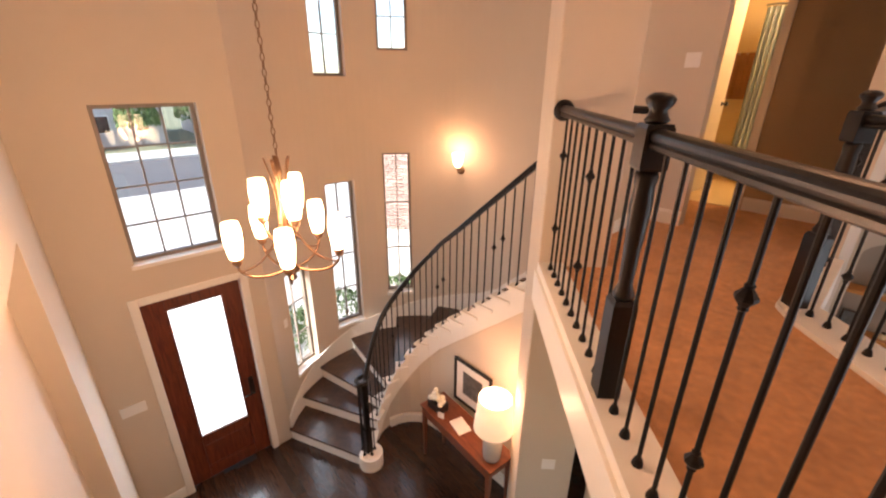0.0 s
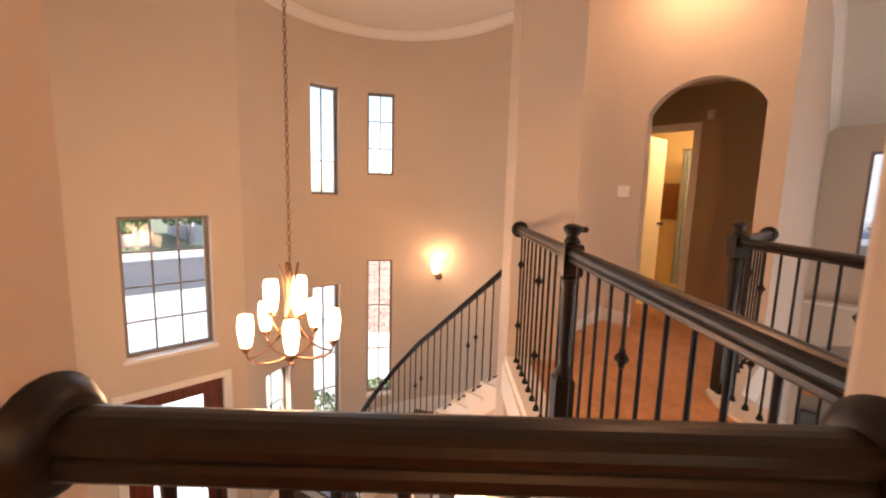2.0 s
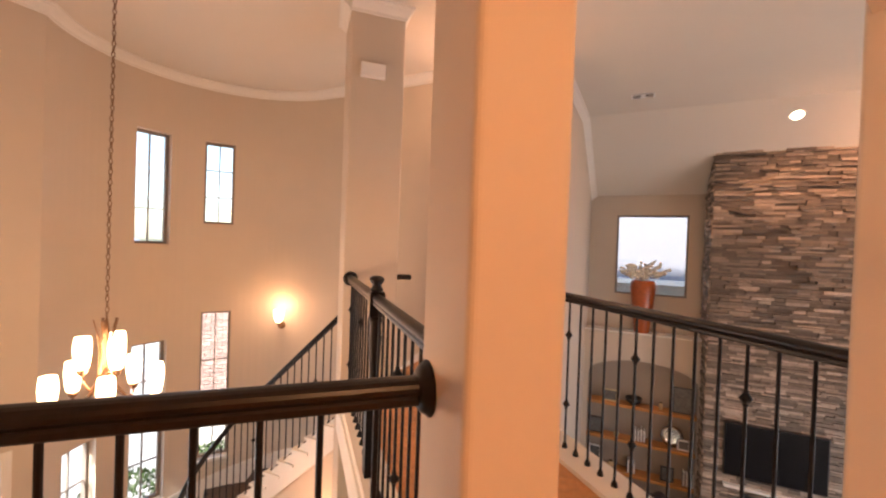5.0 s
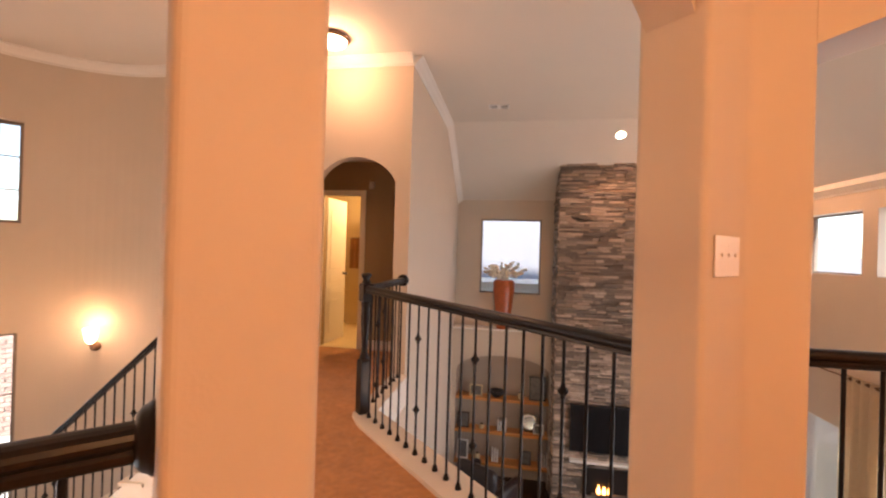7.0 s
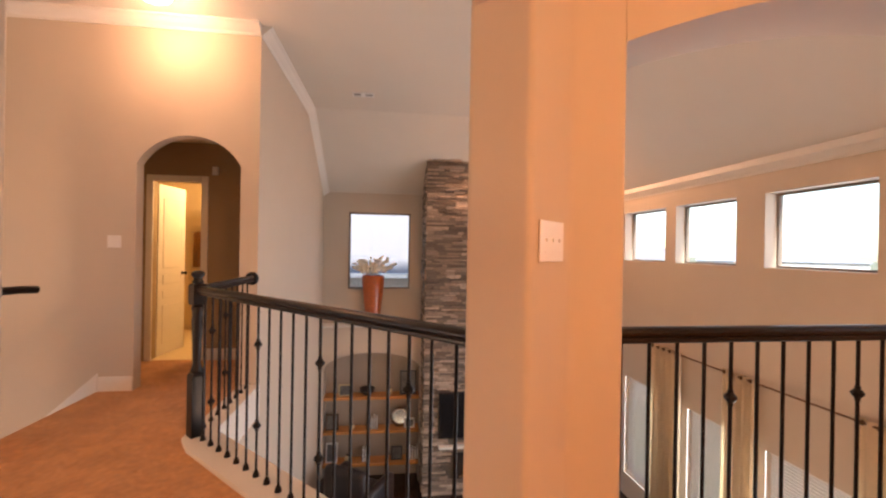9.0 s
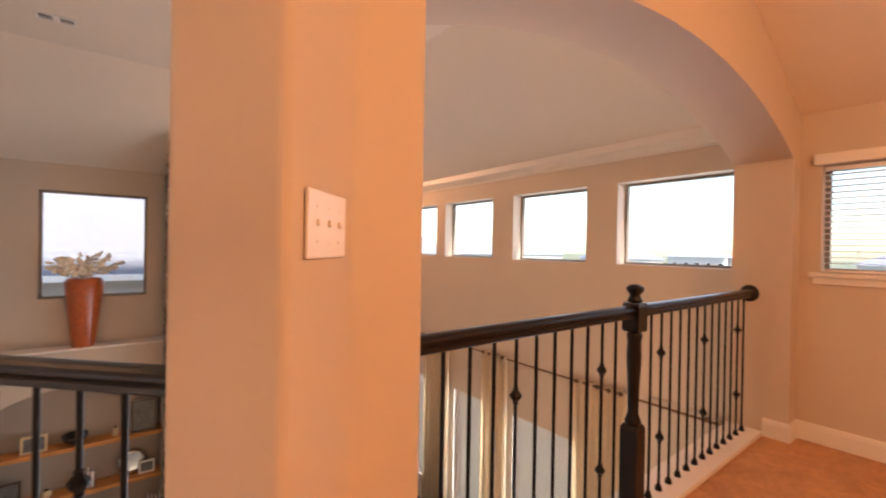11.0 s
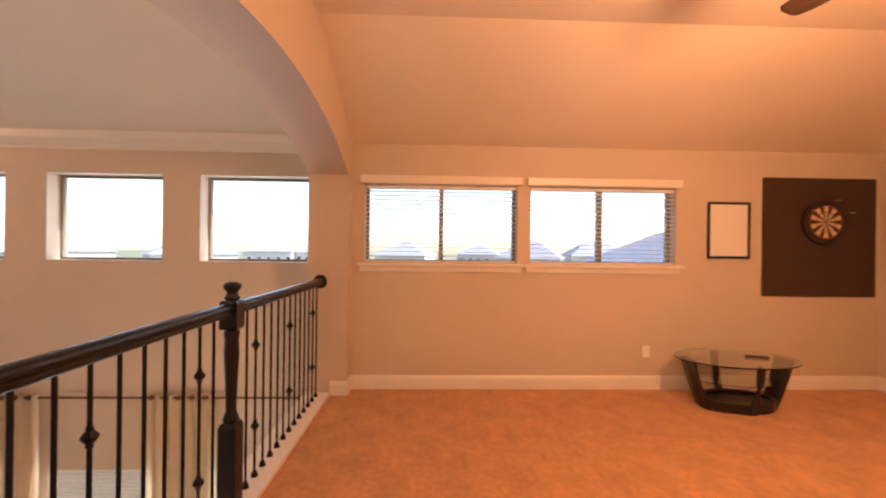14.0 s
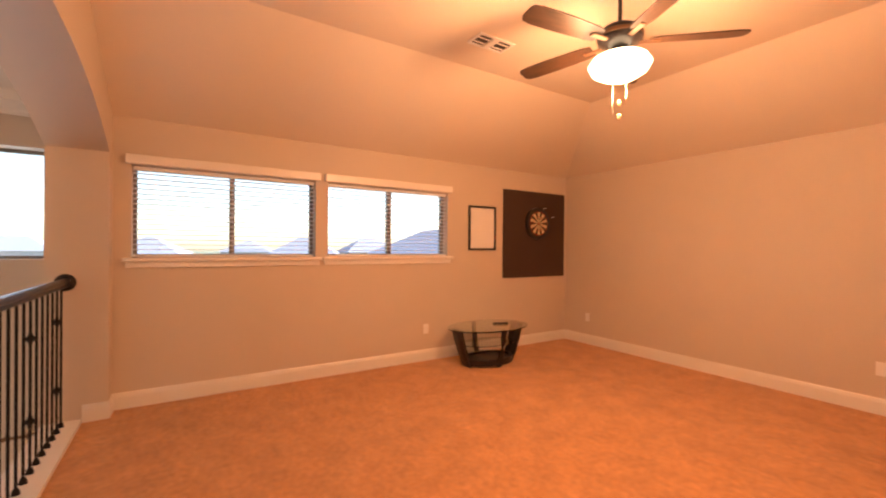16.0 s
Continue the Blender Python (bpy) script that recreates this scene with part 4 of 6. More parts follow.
railing("bridge_railing_great", [xy(RB, 0.15), (0.36, 4.14), (0.38, ARCH_Y)], [(0.36, 4.14)], [((0.38, ARCH_Y), -90)], "dark wood and black iron railing above the great room", phase=1)
railing("loft_railing", [(2.50, 2.50), (5.74, 2.50)], [(4.0, 2.50)], [((5.74, 2.50), 180)], "dark wood and black iron railing under the wide arch", phase=5)
railing("overlook_railing", [xy(0.858, 0.35), xy(1.70, 0.35)], [], [(xy(0.858, 0.35), 45), (xy(1.70, 0.35), 225)], "dark wood and black iron railing across the overlook opening", phase=2)


# ---- the curved stair ----
RISE = 3.12 / 17
IN = [(-2.74, 2.96), (-3.03, 3.28), (-3.10, 3.42), (-3.12, 3.55), (-3.09, 3.69), (-3.02, 3.82), (-2.92, 3.92), (-2.78, 3.99), (-2.62, 4.02)]
OUT = [(-3.80, 2.44), (-4.06, 2.76), (-4.22, 3.15), (-4.31, 3.72), (-4.10, 4.44), (-3.66, 4.93), (-3.10, 5.19), (-2.78, 5.24), (-2.60, 5.245)]
for i in range(1, 9):
    IN.append((-2.62 + 0.205 * i, 4.03))
    OUT.append((-2.60 + 0.2025 * i, 5.245))


def lerp(a, c, f):
    return (a[0] + (c[0] - a[0]) * f, a[1] + (c[1] - a[1]) * f)


def arc_out(k, n=4):
    """The wall side of tread k, along the curved wall."""
    p, q = OUT[k], OUT[k + 1]
    pts = []
    for i in range(n + 1):
        x, y = lerp(p, q, i / n)
        dx, dy = x - CX, y - CY
        r = math.hypot(dx, dy)
        if x < CX and r > 0.1:
            x, y = CX + dx / r * (RAD - 0.012), CY + dy / r * (RAD - 0.012)
        pts.append((x, y))
    return pts


stair = thing("curved_staircase", (0, 0, LOW), "curved stair with dark wood treads and white risers", "staircase")
for k in range(16):
    z = RISE * (k + 1)
    outer = arc_out(k)
    back = outer[-1]
    inn, inn2 = IN[k], IN[k + 1]
    d = Vector((inn[0] - outer[0][0], inn[1] - outer[0][1])).normalized()
    nose = Vector((-d.y, d.x)) * 0.025
    nose = nose if nose.dot(Vector((inn2[0] + back[0] - inn[0] - outer[0][0], inn2[1] + back[1] - inn[1] - outer[0][1]))) < 0 else -nose
    front_in = (inn[0] + d.x * 0.03 + nose.x, inn[1] + d.y * 0.03 + nose.y)
    front_out = (outer[0][0] + nose.x, outer[0][1] + nose.y)
    poly = [front_in, front_out] + outer[1:] + [inn2]
    part("tread", prism(poly, z - 0.03, z), M_TREAD, stair, "dark wood tread")
    rp = [inn, outer[0], (outer[0][0] - nose.x * 0.7, outer[0][1] - nose.y * 0.7), (inn[0] - nose.x * 0.7, inn[1] - nose.y * 0.7)]
    part("riser", prism(rp, z - RISE, z - 0.031), M_TRIM, stair, "white painted riser")
    mid = lerp(inn, inn2, 0.35)
    part("tread_bracket", prism([(inn[0] + d.x * 0.07 + nose.x, inn[1] + d.y * 0.07 + nose.y), (inn[0] - d.x * 0.10 + nose.x, inn[1] - d.y * 0.10 + nose.y), lerp(inn, (inn2[0] - d.x * 0.1, inn2[1] - d.y * 0.1), 0.8), (inn2[0] + d.x * 0.05, inn2[1] + d.y * 0.05)], z - 0.028, z + 0.005), M_TRIM, stair)
# rounded starting step end
part("bullnose_step", prism([(-2.77 + 0.145 * math.cos(a), 3.03 + 0.145 * math.sin(a)) for a in np.linspace(0, 2 * math.pi, 25)[:-1]], 0, RISE - 0.004), M_TRIM, stair, smooth=False)


def ribbon(points, lows, highs, thick, name, material, parent, label=""):
    """A band along plan points between the given heights."""
    b = bmesh.new()
    n = len(points)
    rings = []
    for i in range(n):
        a, c = Vector(points[max(i - 1, 0)]), Vector(points[min(i + 1, n - 1)])
        t = (c - a).normalized()
        s = Vector((t.y, -t.x)) * thick
        p = Vector(points[i])
        rings.append([b.verts.new((p.x, p.y, lows[i])), b.verts.new((p.x, p.y, highs[i])), b.verts.new((p.x + s.x, p.y + s.y, highs[i])), b.verts.new((p.x + s.x, p.y + s.y, lows[i]))])
    for r, q in zip(rings, rings[1:]):
        for i in range(4):
            b.faces.new((r[i], r[(i + 1) % 4], q[(i + 1) % 4], q[i]))
    b.faces.new(rings[0])
    b.faces.new(rings[-1])
    return part(name, b, material, parent, label, smooth=False)


inner = IN[1:]
zz = [RISE * (i + 2) for i in range(len(inner))]
ribbon(inner, [max(0, z - 0.36) for z in zz], [z - 0.03 for z in zz], 0.03, "stringer", M_TRIM, stair, "white painted stringer")
ribbon([(p[0] - 0.012, p[1] + 0.02) for p in inner], [0] * len(inner), [max(0.01, z - 0.34) for z in zz], 0.012, "stair_wall", M_WALL, stair, "tan plaster wall under the stair")
ribbon(inner[2:], [0.0] * len(inner[2:]), [0.13] * len(inner[2:]), 0.045, "stair_baseboard", M_TRIM, stair)
outer_line = [p for k in range(16) for p in arc_out(k, 3)[:-1]] + [OUT[16]]
zo = [RISE * (1 + k + f / 3) for k in range(16) for f in range(3)] + [RISE * 17]
ribbon(outer_line, [max(0.0, z - 0.2) for z in zo], [z + 0.17 for z in zo], 0.02, "skirt_board", M_TRIM, stair, "white painted skirt board")

# stair rail
SR = 0.92
rail_pts = [Vector((-2.80, 3.05, RISE + SR + 0.14))] + [Vector((p[0], p[1], RISE * (i + 1.6) + SR)) for i, p in enumerate(IN) if i > 0] + [Vector((-1.05, 4.0, RISE * 17 + 0.82))]


rail_pts = [p for p in rail_pts if p.x < -1.12] + [Vector((-1.13, 4.01, RISE * 16.3 + SR))]
curve = smooth_line(rail_pts)
sr = thing("stair_railing", (0, 0, LOW), "curved dark wood handrail on black iron balusters", "railing")
part("handrail", sweep(curve, [(s * 0.85, h * 0.85) for s, h in RAIL_SEC]), M_RAIL, sr, smooth=False)
vol = [Vector((-2.80 + (0.10 - 0.012 * a) * math.cos(a + 1.9), 3.02 + (0.10 - 0.012 * a) * math.sin(a + 1.9), RISE + SR + 0.13)) for a in np.linspace(0, 6.0, 26)]
part("volute", sweep(vol, [(s * 0.8, h * 0.8) for s, h in RAIL_SEC]), M_RAIL, sr)
for i in range(1, 17):
    if i > 15:
        break
    p, q = IN[i], IN[i + 1] if i + 1 < len(IN) else IN[i]
    for f in ((0.2, 0.7) if i > 1 else (0.3, 0.75)):
        x, y = lerp(p, q, f)
        z0 = RISE * (i + 1)
        near = min(curve, key=lambda c: (c.x - x) ** 2 + (c.y - y) ** 2)
        h = near.z - 0.03 - z0
        b = bmesh.new()
        lathe([(0.0075, 0.0), (0.0075, h)], 6, b)
        lathe(SHOE, 8, b)
        if (i + int(f * 2)) % 4 == 0:
            knuckle(b, h * 0.58)
        part("baluster", b, M_IRON, sr, at=pose(x, y, z0))
for a in np.linspace(0, 2 * math.pi, 6)[:-1]:
    share("baluster", BAL[0], sr, pose(-2.80 + 0.075 * math.cos(a), 3.02 + 0.075 * math.sin(a), RISE) @ Matrix.Diagonal((1, 1, (SR + 0.10) / H, 1)))
part("newel_post", square_turned([(0.040, RISE), (0.040, RISE + 0.34), (0.026, RISE + 0.37), (0.024, RISE + 0.7), (0.036, RISE + 0.80), (0.036, RISE + 1.02)]), M_RAIL, sr, at=pose(-2.80, 3.02, 0))
wr = thing("wall_handrail_end", (*xy(2.27, 3.5), 1.06), "dark wood handrail end fixed to the far column", "handrail", turn=45)
part("handrail", sweep([(0.012, 0, 0), (0.12, 0, 0.004), (0.20, 0, 0.0)], [(s * 0.85, h * 0.85) for s, h in RAIL_SEC]), M_RAIL, wr)
part("end_cap", lathe([(0.0, 0.012), (0.018, 0.010), (0.026, 0.0)], 16), M_RAIL, wr, smooth=True, at=pose(0.20, 0, 0, 0, 90, 0))
part("rosette", lathe([(0.0, 0.03), (0.04, 0.028), (0.055, 0.012), (0.055, 0.0)], 16), M_RAIL, wr, smooth=True, at=pose(0, 0, 0, 0, 90, 0))


# ---- foyer lights and furniture ----
def chandelier():
    x, y, size = -1.42, 1.91, 1.07
    c = thing("chandelier", (x, y, -0.09), "bronze two-tier chandelier with lit glass shades", "chandelier")
    c.scale = (size, size, size)
    top = (CEIL + 0.09) / size
    part("stem", lathe([(0.0, 0.325), (0.012, 0.33), (0.02, 0.345), (0.012, 0.36), (0.034, 0.375), (0.038, 0.395), (0.02, 0.415), (0.009, 0.44), (0.009, 0.84), (0.015, 0.855), (0.006, 0.93), (0.0, 0.935)], 14), M_BRONZE, c, smooth=True)
    flat = [(-0.007, -0.003), (0.007, -0.003), (0.007, 0.003), (-0.007, 0.003)]
    for i in range(5):
        a = 2 * math.pi * i / 5 + 0.5
        ca, sa = math.cos(a), math.sin(a)
        part("strap", sweep(smooth_line([Vector((q * ca, q * sa, h)) for q, h in ((0.016, 0.42), (0.030, 0.56), (0.022, 0.70), (0.032, 0.82), (0.056, 0.925))], 4), flat), M_BRONZE, c)

    shade = mesh_of("shade", lathe([(0.020, 0.0), (0.029, 0.010), (0.036, 0.05), (0.041, 0.10), (0.040, 0.135), (0.036, 0.166), (0.034, 0.173), (0.031, 0.171), (0.037, 0.12), (0.024, 0.02), (0.0, 0.012)], 20), M_SHADE, True)
    cup = mesh_of("cup", lathe([(0.010, -0.028), (0.019, -0.02), (0.025, -0.002), (0.022, 0.010), (0.0, 0.010)], 12), M_BRONZE, True)
    for n, r, z, off, curve_ in ((5, 0.235, 0.488, -0.42, ((0.02, 0.392), (0.10, 0.378), (0.18, 0.392), (0.225, 0.43), (0.235, 0.465))),
                                 (3, 0.098, 0.655, 0.05, ((0.012, 0.50), (0.045, 0.52), (0.085, 0.575), (0.098, 0.632)))):
        for i in range(n):
            a = 2 * math.pi * i / n + off
            ca, sa = math.cos(a), math.sin(a)
            arm = part("arm", tube(smooth_line([Vector((q * ca, q * sa, h)) for q, h in curve_], 4), 0.0065), M_BRONZE, c)
            if n == 5:
                part("brace", sweep(smooth_line([Vector((q * ca, q * sa, h)) for q, h in ((0.024, 0.62), (0.07, 0.53), (0.14, 0.455), (0.222, 0.428))], 4), flat), M_BRONZE, arm)
            share("cup", cup, arm, pose(r * ca, r * sa, z))
            sh = share("shade", shade, arm, pose(r * ca, r * sa, z + 0.006), "frosted glass shade, lit")
            sh.visible_shadow = False
    link = bmesh.new()
    ring = [Vector((0.008 * math.cos(t), 0, 0.017 * math.sin(t))) for t in np.linspace(0, 2 * math.pi, 11)]
    sweep(ring, [(-0.002, -0.002), (0.002, -0.002), (0.002, 0.002), (-0.002, 0.002)], link, up=(0, 1, 0))
    lm = mesh_of("chain_link", link, M_BRONZE)
    z, i = 0.948, 0
    while z < top - 0.06:
        share("chain_link", lm, c, pose(0.002 * math.sin(i), 0, z, 0, 0, 90 * (i % 2)))
        z += 0.029
        i += 1
    part("canopy", lathe([(0.0, top - 0.05), (0.03, top - 0.045), (0.06, top - 0.01), (0.062, top)], 18), M_BRONZE, c, smooth=True)


chandelier()


def sconce():
    a = radians(115.9)
    px, py = CX + RAD * math.cos(a), CY + RAD * math.sin(a)
    s = thing("wall_sconce", (px, py, 0.12), "bronze wall sconce with a lit glass shade", "sconce", turn=115.9)
    part("backplate", lathe([(0.0, 0.022), (0.045, 0.02), (0.058, 0.008), (0.058, 0)], 18), M_BRONZE, s, smooth=True, at=pose(0, 0, 0, 0, -90, 0))
    part("arm", tube([(-0.01, 0, 0), (-0.08, 0, -0.03), (-0.12, 0, -0.01), (-0.125, 0, 0.04)], 0.008), M_BRONZE, s)
    part("cup", lathe([(0.010, 0.03), (0.03, 0.05), (0.028, 0.065), (0.0, 0.065)], 12), M_BRONZE, s, smooth=True, at=pose(-0.125, 0, 0))
    sh = part("shade", lathe([(0.028, 0.06), (0.055, 0.10), (0.068, 0.17), (0.075, 0.24), (0.071, 0.24), (0.05, 0.10), (0.0, 0.066)], 18), M_SHADE, s, "frosted glass shade, lit", True, pose(-0.125, 0, 0))
    sh.visible_shadow = False


sconce()


def console():
    z = LOW + 0.78
    t = thing("console_table", (-1.88, 3.72, LOW), "reddish wood console table with tapered legs under the stair", "table", turn=-4)
    part("tabletop", box(-0.60, 0.60, -0.18, 0.18, 0.755, 0.78, 0.005), M_TABLE, t)
    for y in (-0.155, 0.155):
        part("apron", box(-0.54, 0.54, y - 0.01, y + 0.01, 0.64, 0.754), M_TABLE, t)
    for x in (-0.55, 0.55):
        part("apron", box(x - 0.01, x + 0.01, -0.145, 0.145, 0.64, 0.754), M_TABLE, t)
        for y in (-0.145, 0.145):
            part("leg", square_turned([(0.013, 0.0), (0.024, 0.60), (0.024, 0.754)]), M_TABLE, t, at=pose(x, y, 0))
    l = thing("table_lamp", (-1.42, 3.66, z), "table lamp with a grey base and lit drum shade", "lamp")
    part("lamp_base", lathe([(0.0, 0.0), (0.085, 0.0), (0.095, 0.03), (0.10, 0.12), (0.10, 0.26), (0.08, 0.30), (0.03, 0.33), (0.02, 0.40), (0.0, 0.40)], 24), M_CERAMIC, l, "grey glazed base", True)
    sh = part("shade", lathe([(0.20, 0.40), (0.165, 0.76), (0.161, 0.76), (0.196, 0.40)], 36), M_LAMPSHADE, l, "pale fabric drum shade, lit", True)
    sh.visible_shadow = False
    part("harp", tube([(0, 0, 0.40), (0.05, 0, 0.5), (0.05, 0, 0.66), (0, 0, 0.72), (-0.05, 0, 0.66), (-0.05, 0, 0.5), (0, 0, 0.40)], 0.003, 5), M_CHROME, l)
    b = thing("planter_box", (-2.30, 3.70, z), "dark box of pale round balls on the console", "box")
    o = box(-0.11, 0.11, -0.07, 0.07, 0.0, 0.11, 0.006)
    part("body", o, M_BLACK, b)
    rnd = random.Random(3)
    for i in range(11):
        part("ball", lathe([(0.032 * math.sin(q), -0.032 * math.cos(q)) for q in np.linspace(0.0, math.pi, 7)], 10), M_FEATHER, b, smooth=True, at=pose(-0.08 + 0.054 * (i % 4) + rnd.uniform(-0.01, 0.01), -0.04 + 0.04 * (i // 4), 0.125 + 0.03 * ((i * 7) % 3)))
    k = thing("white_notebook", (-1.92, 3.70, z), "closed white notebook lying on the console", "book", turn=-15)
    part("cover", box(-0.11, 0.11, -0.08, 0.08, 0.0, 0.012, 0.002), M_PAPER, k)
    part("pages", box(-0.107, 0.107, -0.0795, 0.076, 0.012, 0.02, 0.002), M_PAPER, k)
    f = thing("small_card", (-2.16, 3.62, z), "small white card standing on the console", "card", turn=20)
    part("card", box(-0.04, 0.04, -0.002, 0.002, 0.0, 0.08), M_PAPER, f)


console()


def picture(name, m, w, h, fw, label, mat_w=0.06, art=None, framem=None):
    """A framed picture; m places its back's middle with z out of the wall."""
    p = thing(name, (0, 0, 0), label, "picture")
    p.matrix_basis = m
    for a, c, e, f in ((-w / 2, w / 2, -h / 2, -h / 2 + fw), (-w / 2, w / 2, h / 2 - fw, h / 2), (-w / 2, -w / 2 + fw, -h / 2 + fw, h / 2 - fw), (w / 2 - fw, w / 2, -h / 2 + fw, h / 2 - fw)):
        part("frame", box(a, c, e, f, 0.001, 0.028, 0.004), framem or M_BLACK, p)
    part("mount", box(-w / 2 + fw, w / 2 - fw, -h / 2 + fw, h / 2 - fw, 0.002, 0.010), M_PAPER, p)
    if art:
        part("print", box(-w / 2 + fw + mat_w, w / 2 - fw - mat_w, -h / 2 + fw + mat_w, h / 2 - fw - mat_w, 0.0105, 0.013), art, p)
    return p


picture("framed_photo", pose(-2.04, 4.008, -2.06, 90, 0, 0), 0.58, 0.60, 0.03, "black framed photo with a white mount over the console", 0.11, M_PHOTO)
picture("framed_painting", pose(-1.75, LEFT_Y, 1.30, 90, 0, 180), 1.0, 1.15, 0.06, "large framed abstract painting on the foyer wall", 0.0, M_ART, M_GOLD)


# ---- plates, vents and alarms ----
def plate(name, m, w, h, label, gangs=0, slots=0):
    p = thing(name, (0, 0, 0), label, "outlet" if slots else "switch")
    p.matrix_basis = m
    part("plate", box(-w / 2, w / 2, -h / 2, h / 2, 0.0005, 0.006, 0.0025), M_PLATE, p)
    for i in range(gangs):
        x = (i - (gangs - 1) / 2) * 0.046
        part("toggle", box(x - 0.004, x + 0.004, -0.002, 0.009, 0.006, 0.012, 0.0015), M_PLATE, p)
        for z in (-0.03, 0.03):
            part("screw", lathe([(0.0, 0.0012), (0.003, 0.001), (0.003, 0)], 8), M_PLATE, p, at=pose(x, z, 0.006))
    for i in range(slots):
        part("socket", box(-0.014, 0.014, -0.026 + 0.036 * i, 0.0 + 0.036 * i - 0.008 + 0.016, 0.006, 0.0085, 0.002), M_PLATE, p)
    return p


wall_m = lambda x, y, z, face: pose(x, y, z, 90, 0, face)
su, sv = xy(3.025, -0.0415)
plate("light_switch", wall_m(su, sv, 1.42, 45), 0.165, 0.116, "white three-gang switch plate on the pillar", 3)
plate("light_switch", wall_m(-0.86, ARCH_Y - 0.001, 1.41, 0), 0.12, 0.116, "white switch plate beside the arched passage", 2)
plate("light_switch", wall_m(FRONT_X + 0.001, 1.05, -1.76, 90), 0.21, 0.116, "white switch plate beside the front door", 4)
a = radians(217.5)
plate("light_switch", wall_m(CX + (RAD - 0.002) * math.cos(a), CY + (RAD - 0.002) * math.sin(a), -1.55, 90 + 37.5), 0.075, 0.116, "white switch plate on the curved wall", 1)
cxx, cyy = xy(1.98, 3.199)
plate("light_switch", wall_m(*xy(2.05, 3.199), -1.95, 45), 0.12, 0.116, "white switch plate on the lower column", 2)
plate("wall_outlet", wall_m(LOFT_X - 0.001, -0.72, 0.38, -90), 0.072, 0.116, "white outlet plate on the loft window wall", 0, 2)
plate("wall_outlet", wall_m(5.5, LOFT_S + 0.001, 0.38, 180), 0.072, 0.116, "white outlet plate on the loft side wall", 0, 2)
plate("wall_outlet", wall_m(2.56, LOFT_S + 0.001, 0.38, 180), 0.072, 0.116, "white outlet plate on the loft side wall", 0, 2)
ch = thing("door_chime", (0, 0, 0), "white door chime box on the column", "chime")
ch.matrix_basis = wall_m(cxx, cyy, 2.94, 45)
part("cover", box(-0.11, 0.11, -0.065, 0.065, 0.0005, 0.05, 0.008), M_PLATE, ch)
part("base", box(-0.105, 0.105, -0.06, 0.06, 0.0, 0.004), M_PLATE, ch)
sm = thing("smoke_alarm", (-0.39, 6.318, 2.29), "small white alarm on the hall end wall", "alarm")
part("case", box(-0.035, 0.035, -0.03, 0.0, -0.05, 0.05, 0.008), M_PLATE, sm)
part("grille", box(-0.02, 0.02, -0.033, -0.029, -0.02, 0.02, 0.001), M_PLATE, sm)


def vent(x, y, z, turn, label, w=0.30, d=0.16, tilt=0):
    v = thing("ceiling_vent", (x, y, z), label, "vent")
    v.matrix_basis = pose(x, y, z, tilt, 0, turn)
    for a, c, e, f in ((-w / 2, w / 2, -d / 2, -d / 2 + 0.02), (-w / 2, w / 2, d / 2 - 0.02, d / 2), (-w / 2, -w / 2 + 0.02, -d / 2 + 0.02, d / 2 - 0.02), (w / 2 - 0.02, w / 2, -d / 2 + 0.02, d / 2 - 0.02), (-0.03, 0.03, -d / 2 + 0.02, d / 2 - 0.02)):
        part("frame", box(a, c, e, f, -0.012, -0.001), M_PLATE, v)
    part("backing", box(-w / 2 + 0.02, w / 2 - 0.02, -d / 2 + 0.02, d / 2 - 0.02, -0.003, -0.001), M_BLACK, v)
    for i in range(2):
        y0 = -d / 2 + 0.05 + i * (d - 0.05) / 2
        part("slat", box(-w / 2 + 0.02, w / 2 - 0.02, y0, y0 + 0.008, -0.010, -0.004), M_PLATE, v)


vent(1.31, 6.93, CEIL, 0, "white ceiling vent in the great room")
vent(4.17, -0.28, 2.97, 90, "white ceiling vent in the loft", 0.34, 0.18)

fl_ = thing("flush_ceiling_light", (-0.30, 4.76, CEIL), "bronze flush ceiling light with lit frosted bowl", "ceiling light")
part("rim", lathe([(0.15, 0.0), (0.165, -0.02), (0.16, -0.04), (0.14, -0.045)], 28), M_BRONZE, fl_, smooth=True)
sh = part("bowl", lathe([(0.145, -0.04), (0.13, -0.075), (0.08, -0.105), (0.0, -0.118)], 28), M_SHADE, fl_, "frosted glass bowl, lit", True)
sh.visible_shadow = False
part("finial", lathe([(0.0, -0.14), (0.012, -0.13), (0.008, -0.116)], 10), M_BRONZE, fl_)
rz = 2.47 + (GY - 7.922) / 1.65 * (CEIL - 2.47)
# the can at x 4.95 is unseen, added to house the fill bulb
for x, y, z, t in ((3.25, 7.922, rz, -32), (4.95, 7.922, rz, -32)):
    rl = thing("recessed_light", (x, y, z), "lit round recessed light in the sloped ceiling, the one at x 4.95 added", "ceiling light")
    rl.matrix_basis = pose(x, y, z, t, 0, 0)
    part("trim_ring", lathe([(0.10, 0.0), (0.098, -0.008), (0.075, -0.004), (0.075, -0.001)], 24), M_PLATE, rl, smooth=True)
    part("lens", lathe([(0.074, -0.002), (0.05, -0.012), (0.0, -0.016)], 20), M_BULB, rl, smooth=True)

# unseen fixture, added only to carry the fill below the loft edge
ul = thing("added_uplight", (3.35, 2.62, -1.12), "unseen frosted wall light added under the loft edge", "wall light")
part("backplate", box(-0.06, 0.06, -0.40, -0.08, 0.02, 0.10, 0.004), M_BRONZE, ul)
us = part("shade", lathe([(0.03, 0.0), (0.07, 0.03), (0.11, 0.09)], 20), M_SHADE, ul, "frosted glass bowl, lit", True)
us.visible_shadow = False


